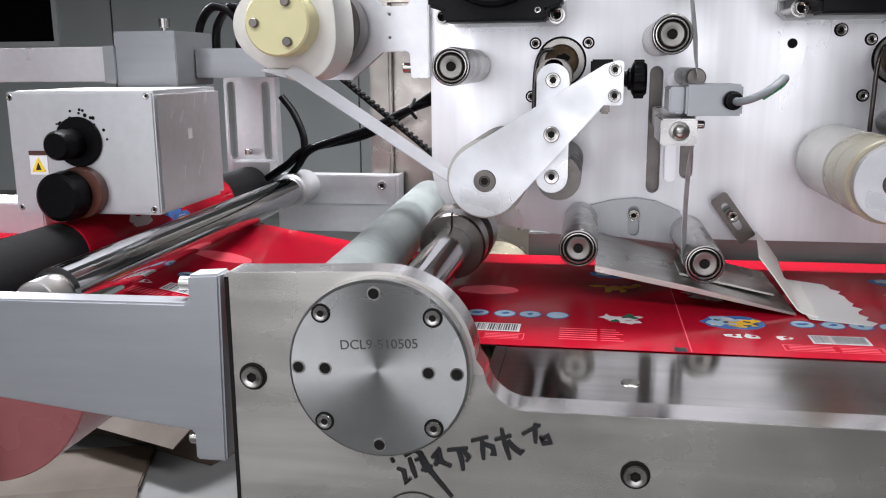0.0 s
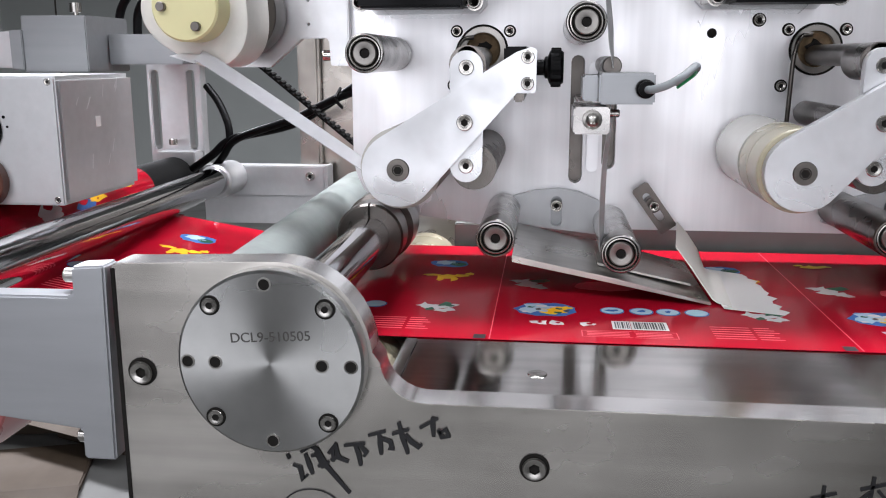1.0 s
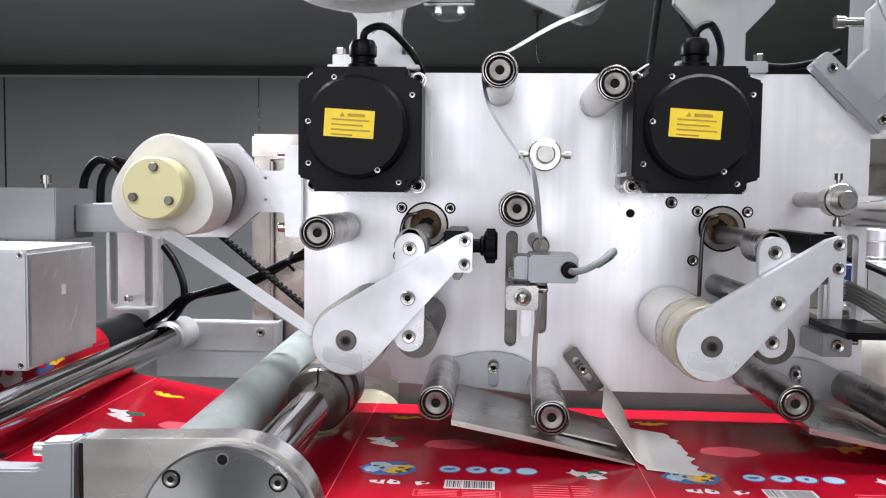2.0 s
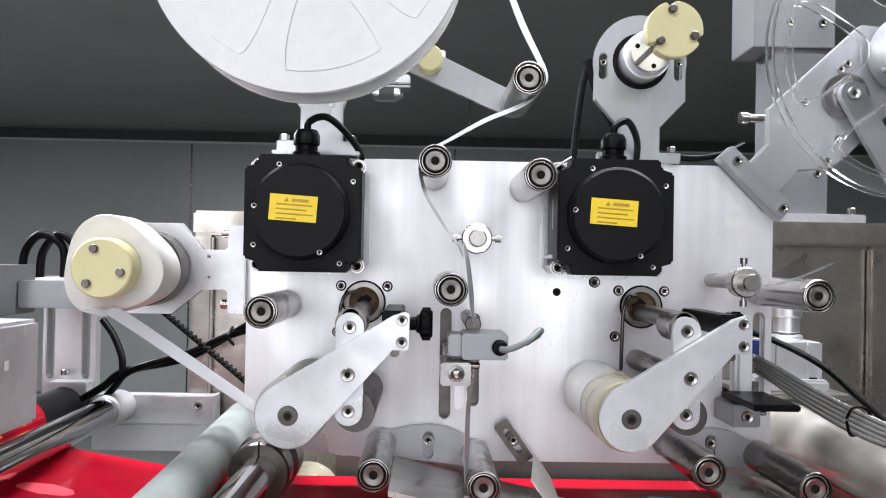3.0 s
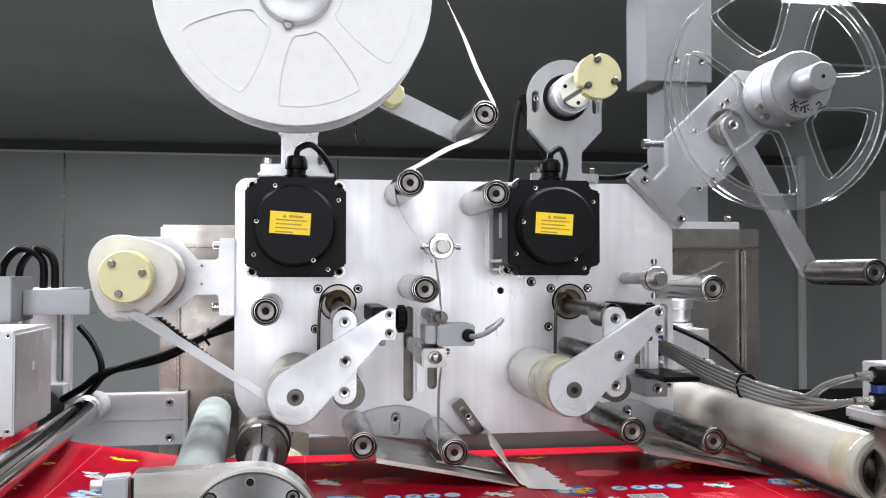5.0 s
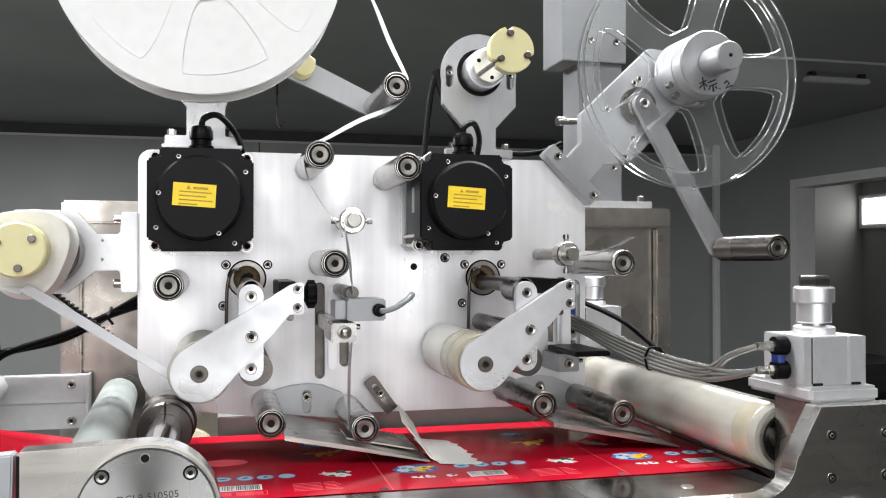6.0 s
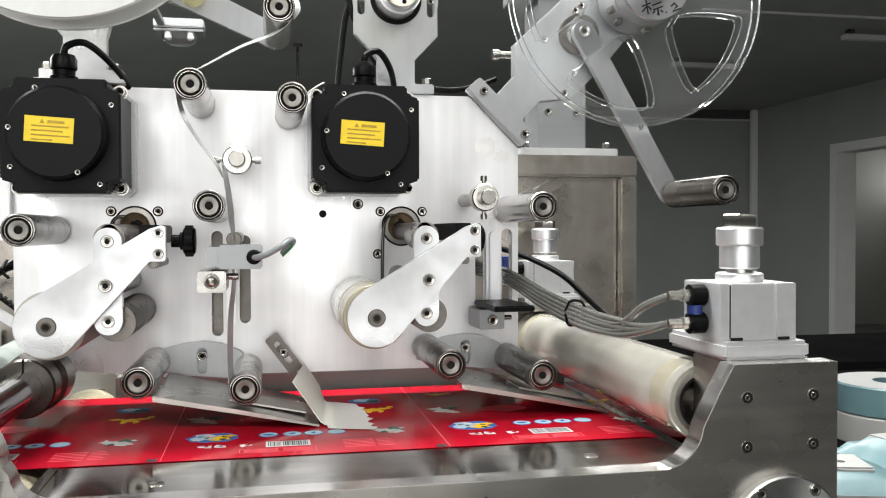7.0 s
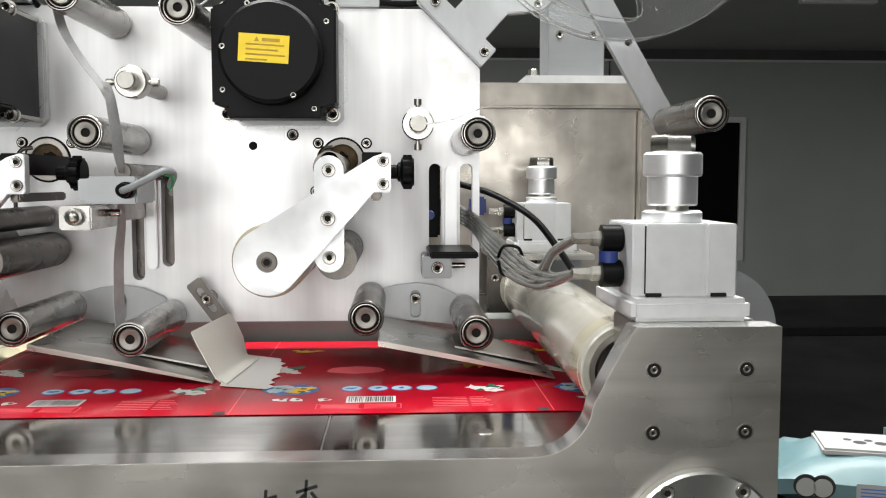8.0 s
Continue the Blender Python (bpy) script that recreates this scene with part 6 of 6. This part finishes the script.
# ---- loose things ----
def packets():
    d = thing("work_table", "dark work table beside the machine", "table")
    part("top", box(0.56, 1.6, 0.50, 1.6, 0.855, 0.885, 0.003), DESK, d)
    for x in (0.60, 1.56):
        for y in (0.54, 1.56):
            part("leg", box(x - 0.025, x + 0.025, y - 0.025, y + 0.025, 0, 0.855, 0.002), DARK_STEEL, d)

    def pack(x, y, z, w, dpt, h, rz, label):
        t = thing("wipes_packet", label, "packet", (x, y, z), "wipes packets")
        t.rotation_euler = (0, 0, radians(rz))
        bm = bmesh.new()
        bmesh.ops.create_cube(bm, size=1)
        bmesh.ops.subdivide_edges(bm, edges=bm.edges[:], cuts=7, use_grid_fill=True)
        for v in bm.verts:
            c = v.co
            edge = max(abs(c.x), abs(c.y)) * 2
            puff = (1 - 0.75 * max(0, edge - 0.55) / 0.45)
            v.co = Vector((c.x * w, c.y * dpt, h / 2 + c.z * h * puff + 0.004 * noise.noise(Vector((c.x * 5 + x * 40, c.y * 5, c.z * 3)))))
        part("pouch", bm, BLUE_PACK, t, smooth=80)
        l = part("lid", box(-w * 0.24, w * 0.24, -dpt * 0.28, dpt * 0.28, h * 0.93, h * 1.06, 0.002), PACK_WHITE, t, "white flip lid with a dark print")
        for k in range(4):
            part("print_mark", rod(0.004 + 0.002 * (k % 2), 0, 0.0004, 0, 0, 9, 0.0001), INK, l).matrix_basis = pose(-0.014 + 0.009 * k, 0.004 * (-1) ** k, h * 1.0601, -90)
        f = part("front_print", box(-w * 0.1, w * 0.28, -dpt * 0.505, -dpt * 0.50, h * 0.3, h * 0.65, 0), PACK_WHITE, t)
        for k in range(5):
            part("print_line", box(-w * 0.08, w * (0.24 - 0.03 * (k % 3)), -dpt * 0.5065, -dpt * 0.5055, h * (0.34 + 0.055 * k), h * (0.36 + 0.055 * k), 0), P_BLUE, f)
        for sx in (-0.34, -0.26):
            part("print_outline", rod(0.0105, -dpt * 0.5055, -dpt * 0.503, w * sx, h * 0.56, 20, 0.0001), INK, t)
            part("print_petal", rod(0.0082, -dpt * 0.5075, -dpt * 0.5055, w * sx, h * 0.54, 20, 0.0001), PACK_WHITE, t)
        part("red_print", rod(0.006, -dpt * 0.507, -dpt * 0.503, w * 0.36, h * 0.5, 12, 0.0001), P_PINK, t)
    pack(0.690, 0.735, 0.885, 0.17, 0.105, 0.055, -16, "light blue packet of wipes with a white lid")
    pack(0.80, 0.66, 0.885, 0.17, 0.10, 0.052, 24, "light blue packet of wipes lying askew")
    pack(0.87, 0.83, 0.885, 0.16, 0.10, 0.05, 8, "light blue packet of wipes near the film rolls")
    for k, (x, y, z) in enumerate(((1.00, 1.02, 0.885), (1.00, 1.02, 0.9275))):
        t = thing("label_roll", "white roll of light blue printed film", "film roll", (x, y, z), "film rolls")
        part("roll", turned(lathe([(0.030, 0), (0.083, 0), (0.085, 0.002), (0.085, 0.040), (0.083, 0.042), (0.030, 0.042)], 48, 0, 0, True), pose(0, 0, 0, 90)), BLUE_PACK if k else PACK_WHITE, t)
        part("end_face", turned(ring(0.030, 0.083, 0.0421, 0.0425), pose(0, 0, 0, 90)), PACK_WHITE, t)
        for q in range(5):
            part("print_mark", rod(0.006 + 0.003 * (q % 2), -0.0854, -0.0800, -0.03 + 0.016 * q, 0.021 + 0.006 * (-1) ** q, 12, 0.0001), (BLUE_PACK, P_PALE)[q % 2], t)
    e = thing("equipment_cabinet", "black equipment cabinet behind the work table", "cabinet")
    part("body", box(1.05, 3.4, 1.9, 2.4, 0, 0.835, 0.004), DESK, e)
    part("shelf", box(1.02, 3.4, 1.86, 2.4, 0.837, 0.857, 0.002), DESK, e)


packets()


def floor_cartons():
    for x, y, w, dd, h, rz in ((-1.75, 2.7, 0.5, 0.4, 0.16, 12), (-1.25, 2.6, 0.42, 0.34, 0.18, -20), (-1.50, 2.25, 0.44, 0.30, 0.02, 18)):
        t = thing("carton", "flattened brown cardboard carton on the floor", "carton", (x, y, 0), "floor cartons")
        t.rotation_euler = (0, 0, radians(rz))
        part("body", box(-w / 2, w / 2, -dd / 2, dd / 2, 0, h, 0.004), CARTON, t)
        part("flap", turned(box(-w / 2, w / 2, -0.16, 0, 0, 0.004, 0), pose(0, -dd / 2, h, 25)), CARTON, t)
    t = thing("plastic_wrap", "crumpled clear plastic wrap on the cartons", "plastic wrap", (-1.5, 2.62, 0.02))
    bm = bmesh.new()
    bmesh.ops.create_grid(bm, x_segments=24, y_segments=18, size=0.5)
    for v in bm.verts:
        v.co = Vector((v.co.x * 0.55, v.co.y * 0.4, 0.19 + 0.05 * noise.noise(v.co * 9) + 0.02 * noise.noise(v.co * 25) - 0.2 * max(0, abs(v.co.x) - 0.35)))
    part("sheet", bm, TUBE, t, smooth=80)
    r = thing("parent_roll", "large parent roll of red film on a floor stand", "film roll", (-0.775, 0, 0.830))
    part("roll", lathe([(0.04, 0.98), (0.168, 0.98), (0.170, 0.982), (0.170, 1.226), (0.168, 1.228), (0.04, 1.228)], 64, 0, 0, True), PALE_RED, r)
    part("core", ring(0.036, 0.042, 0.977, 1.231), CARTON, r)
    part("spindle", rod(0.03, 0.94, 1.28), STEEL, r)
    for y in (0.955,):
        part("stand", box(-0.03, 0.03, y - 0.012, y + 0.012, -0.830, 0.04, 0.003), STEEL, r)
    l = thing("film_lead", "red film led from the print roller to the chromed roller", "film web")
    part("wrap_lead", ribbon([(-0.3133, 1.0760), (-0.3080, 1.0690), (-0.2900, 1.0625), (-0.2720, 1.0600)], 0.548, 0.745, 0.0005), FILM, l)


floor_cartons()


# ---- the red film: rigid strips that run through the machine ----
FIGURE = (0.1670, 0.632)
SPEED, PITCH, MARK0, WZ = 0.1352, 0.197, 0.0587, 1.0400
WY0, WY1 = 0.4935, 0.7360
CUTS = [0.0, 0.018, 0.058, 0.0885, 0.1230, 0.1560, 0.197]
# the way of the film, from below the print roller to below the exit roller
WAY = [(-1.6000, 1.0400), (-0.3700, 1.0650), (-0.3300, 1.0740), (-0.3140, 1.0715), (-0.2760, 1.0620), (-0.2640, 1.0600), (-0.1500, 1.0410), (-0.1300, WZ), (0.4040, WZ), (0.4200, 1.0360), (0.4280, 1.0220), (0.4280, 0.20)]
LENGTHS = [0.0]
for a, b in zip(WAY, WAY[1:]):
    LENGTHS.append(LENGTHS[-1] + math.hypot(b[0] - a[0], b[1] - a[1]))
ZERO = LENGTHS[7] + 0.1300


def on_way(s):
    """The place on the film's way at the length s, where s = ZERO lies at x = 0 on the table."""
    s = min(max(s, 0.001), LENGTHS[-1] - 0.001)
    i = max(k for k in range(len(WAY) - 1) if LENGTHS[k] <= s)
    f = (s - LENGTHS[i]) / (LENGTHS[i + 1] - LENGTHS[i])
    (xa, za), (xb, zb) = WAY[i], WAY[i + 1]
    return xa + (xb - xa) * f, za + (zb - za) * f


def strip_pose(s0, s1):
    """A strip whose ends lie at the lengths s0 and s1 of the way."""
    xa, za = on_way(s0)
    xb, zb = on_way(s1)
    return pose((xa + xb) / 2, 0, (za + zb) / 2, 0, -math.degrees(math.atan2(zb - za, xb - xa)), 0)


def print_mesh(name, outline, mat, h):
    """A flat printed patch from an outline in x and y, lifted by h."""
    bm = bmesh.new()
    bm.faces.new([bm.verts.new((x, y, h)) for x, y in outline])
    return mesh_of(name, bm, mat, 0)


def blot(cx, cy, rx, ry, n=14, wild=0.0, seed=1, turn=0.0):
    rnd = random.Random(seed)
    pts = []
    for i in range(n):
        a = 2 * math.pi * i / n
        k = 1 + wild * (rnd.random() - 0.5) * 2
        x, y = rx * k * math.cos(a), ry * k * math.sin(a)
        pts.append((cx + x * math.cos(turn) - y * math.sin(turn), cy + x * math.sin(turn) + y * math.cos(turn)))
    return pts


def rect(x0, x1, y0, y1):
    return [(x0, y0), (x1, y0), (x1, y1), (x0, y1)]


def prints():
    """All printed patches of one repeat: place along the film, outline, colour and layer."""
    p = []
    def shape(name, u, v, rx, ry, mat, layer=1, wild=0.0, seed=1, n=14, turn=0.0):
        p.append((name, u, blot(u, v, rx, ry, n, wild, seed, turn), mat, layer))
    p.append(("register_mark", 0.0034, rect(0.0, 0.0068, 0.4940, 0.5015), INK, 1))
    p.append(("seam_line", 0.0090, rect(0.0088, 0.0094, 0.4940, 0.7355), P_PINK, 1))
    shape("picture_ground", 0.040, 0.556, 0.0185, 0.0150, P_BLUE, 1, 0.10, 3, 20)
    shape("picture_patch", 0.033, 0.557, 0.0085, 0.0090, P_PALE, 2, 0.35, 5)
    shape("picture_patch", 0.044, 0.553, 0.0080, 0.0085, P_YELLOW, 2, 0.45, 8)
    shape("picture_patch", 0.051, 0.560, 0.0060, 0.0030, P_YELLOW, 2, 0.35, 9)
    shape("picture_patch", 0.038, 0.562, 0.0035, 0.0025, P_WHITE, 3, 0.3, 4)
    for q in range(7):
        shape("picture_patch", 0.027 + 0.0042 * q, 0.549 + 0.014 * ((q * 5) % 7) / 7, 0.0021, 0.0019, (P_WHITE, P_GREEN, INK, P_PALE)[q % 4], 3, 0.45, 70 + q, 9)
    shape("picture_patch", 0.047, 0.549, 0.0024, 0.0020, P_GREEN, 3, 0.3, 6)
    for k, u in enumerate((0.080, 0.0975, 0.1135, 0.1305)):
        shape("oval_badge", u, 0.557, 0.0074, 0.0078, P_BLUE, 1, 0.0)
        shape("badge_middle", u, 0.557, 0.0066, 0.0066, P_PALE, 2, 0.04, k + 2)
        if k != 3:
            shape("badge_dot", u, 0.557, 0.0038 - 0.001 * k, 0.0024, P_BLUE, 3, 0.4, k + 12)
    for k, (du, dd) in enumerate(((0.0, 0.0), (0.009, 0.004), (-0.007, 0.005), (0.005, -0.006))):
        shape("splash", 0.1690 + du, 0.553 + dd, 0.0055, 0.0045, P_WHITE, 1, 0.55, 20 + k, 11)
    shape("splash_dark", 0.1750, 0.560, 0.0060, 0.0052, P_GREEN, 2, 0.5, 31, 11)
    shape("splash_dark", 0.1660, 0.549, 0.0024, 0.0030, P_GREEN, 2, 0.4, 33, 9)
    for k, u in enumerate((0.036, 0.0465, 0.0645)):
        shape("small_sign", u, 0.528, 0.0042, 0.0044, P_WHITE, 1, 0.5, 40 + k, 9)
        shape("small_sign_hole", u + 0.0004, 0.528, 0.0018, 0.0020, FILM, 2, 0.3, 44 + k, 8)
    # bar code on its white field, and a thin frame round the text
    for a, b in ((0.0780, 0.0884), (0.0887, 0.1095)):
        p.append(("code_field", (a + b) / 2, rect(a, b, 0.5190, 0.5350), P_WHITE, 1))
    rnd = random.Random(11)
    u = 0.0795
    while u < 0.108:
        w = rnd.choice((0.0004, 0.0007, 0.0011))
        if not (0.0876 < u < 0.0892):
            p.append(("code_bar", u, rect(u, u + w, 0.5205, 0.5335), INK, 2))
        u += w + rnd.choice((0.0005, 0.0008))
    for a, b, c, d in ((0.0600, 0.0880, 0.5150, 0.5155), (0.0890, 0.1130, 0.5150, 0.5155), (0.0600, 0.0880, 0.5040, 0.5045), (0.0890, 0.1130, 0.5040, 0.5045), (0.0600, 0.0605, 0.5046, 0.5149), (0.1125, 0.1130, 0.5046, 0.5149)):
        p.append(("frame_line", (a + b) / 2, rect(a, b, c, d), P_PINK, 1))
    for k in range(3):
        p.append(("text_line", 0.075, rect(0.063, 0.0865, 0.5065 + 0.0028 * k, 0.5076 + 0.0028 * k), P_PINK, 1))
        p.append(("text_line", 0.100, rect(0.090, 0.110, 0.5065 + 0.0028 * k, 0.5076 + 0.0028 * k), P_PINK, 1))
    for k in range(6):
        p.append(("text_line", 0.140, rect(0.1330, 0.1550, 0.5080 + 0.0042 * k, 0.5092 + 0.0042 * k), P_PINK, 1))
        p.append(("text_line", 0.165, rect(0.1570, 0.1700 - 0.002 * (k % 3), 0.5080 + 0.0042 * k, 0.5092 + 0.0042 * k), P_PINK, 1))
    # larger pictures towards the far edge
    shape("far_picture", 0.080, 0.616, 0.0215, 0.0125, P_PINK, 1, 0.06, 50, 20)
    for k, (u, v) in enumerate(((0.028, 0.617), (0.036, 0.625), (0.024, 0.624), (0.033, 0.610))):
        shape("far_splash", u, v, 0.0070, 0.0055, P_WHITE if k != 1 else P_GREEN, 1 + (k == 1), 0.55, 60 + k, 11)
    # yellow animal figures with a round picture behind them
    for k, (du, dv, rx, ry) in enumerate(((0, 0, 0.0070, 0.0050), (0.010, 0.003, 0.0062, 0.0035), (-0.010, 0.004, 0.0068, 0.0024), (0.006, -0.008, 0.0026, 0.0055), (-0.004, -0.007, 0.0026, 0.0050), (0.016, 0.009, 0.0030, 0.0032))):
        shape("yellow_figure", FIGURE[0] + du, FIGURE[1] + dv, rx, ry, P_YELLOW, 1 + k % 2, 0.35, 80 + k, 12)
    for k, (du, dv, rx, ry) in enumerate(((0, 0, 0.0070, 0.0045), (0.009, 0.002, 0.0050, 0.0030), (-0.008, 0.004, 0.0040, 0.0022))):
        shape("yellow_figure", 0.036 + du, 0.688 + dv, rx, ry, P_YELLOW, 3, 0.35, 85 + k, 12)
    shape("round_picture", FIGURE[0] - 0.002, FIGURE[1] + 0.040, 0.0150, 0.0110, P_BLUE, 1, 0.12, 90, 18)
    shape("round_patch", FIGURE[0] - 0.004, FIGURE[1] + 0.042, 0.0080, 0.0060, P_PALE, 2, 0.3, 91)
    shape("round_patch", FIGURE[0] + 0.005, FIGURE[1] + 0.038, 0.0060, 0.0045, P_GREEN, 2, 0.3, 92)
    return p


def red_film():
    web = thing("film_web", "glossy red printed film running under the applicator", "film web")
    kinds = []
    cells = prints()
    for k, (a, b) in enumerate(zip(CUTS, CUTS[1:])):
        ln = b - a
        nx, ny = 4, 10
        bm = bmesh.new()
        grid = [[bm.verts.new((-ln / 2 + ln * i / nx, WY0 + (WY1 - WY0) * j / ny, 0.0)) for j in range(ny + 1)] for i in range(nx + 1)]
        for i in range(nx):
            for j in range(ny):
                bm.faces.new((grid[i][j], grid[i + 1][j], grid[i + 1][j + 1], grid[i][j + 1]))
        got = bmesh.ops.extrude_face_region(bm, geom=bm.faces[:])
        bmesh.ops.translate(bm, vec=(0, 0, -0.0003), verts=[v for v in got["geom"] if isinstance(v, bmesh.types.BMVert)])
        me = mesh_of("film_strip", bm, FILM, 30)
        mid = (a + b) / 2
        marks = []
        for name, u, outline, mat, layer in cells:
            if a <= u < b:
                marks.append((name, print_mesh(name, [(x - mid, y) for x, y in outline], mat, 0.00012 * layer)))
        kinds.append((a, b, me, marks))
    rows_t = [0.25 * i for i in range(33)]
    made = []
    for n in range(-6, 4):
        for a, b, me, marks in kinds:
            ob = new("film_strip", me)
            ob.parent = web
            for name, m in marks:
                q = new(name, m)
                q.parent = ob
            s0 = ZERO + MARK0 + PITCH * n + a
            if s0 + SPEED * 8 < 0.02:
                continue
            made.append((ob, s0, s0 + (b - a)))
    return made, rows_t


STRIPS, STRIP_TIMES = red_film()


def steps(t):
    """How far the take-up roll has gone at t seconds, in steps."""
    n, total = 0, 0.0
    period, start, span = PITCH / SPEED, 1.05, 0.46
    while start + n * period < t:
        f = min(1.0, (t - start - n * period) / span)
        total += f * f * (3 - 2 * f) if f < 1 else 1.0
        n += 1
    return total


def motions():
    for ob, s0, s1 in STRIPS:
        walk(ob, [(t, strip_pose(s0 + SPEED * t, s1 + SPEED * t)) for t in STRIP_TIMES])
    walk(TAKE_UP, [(0.1 * i, pose(-0.1915, 0.578, 1.2229, 0, -61 + 96 * steps(0.1 * i), 0)) for i in range(81)])
    turn = math.degrees(SPEED / 0.0211)
    walk(PRINT_ROLLER, [(0.1 * i, pose(-0.3345, 0, 1.0745, 0, turn * 0.1 * i, 0)) for i in range(81)])


motions()
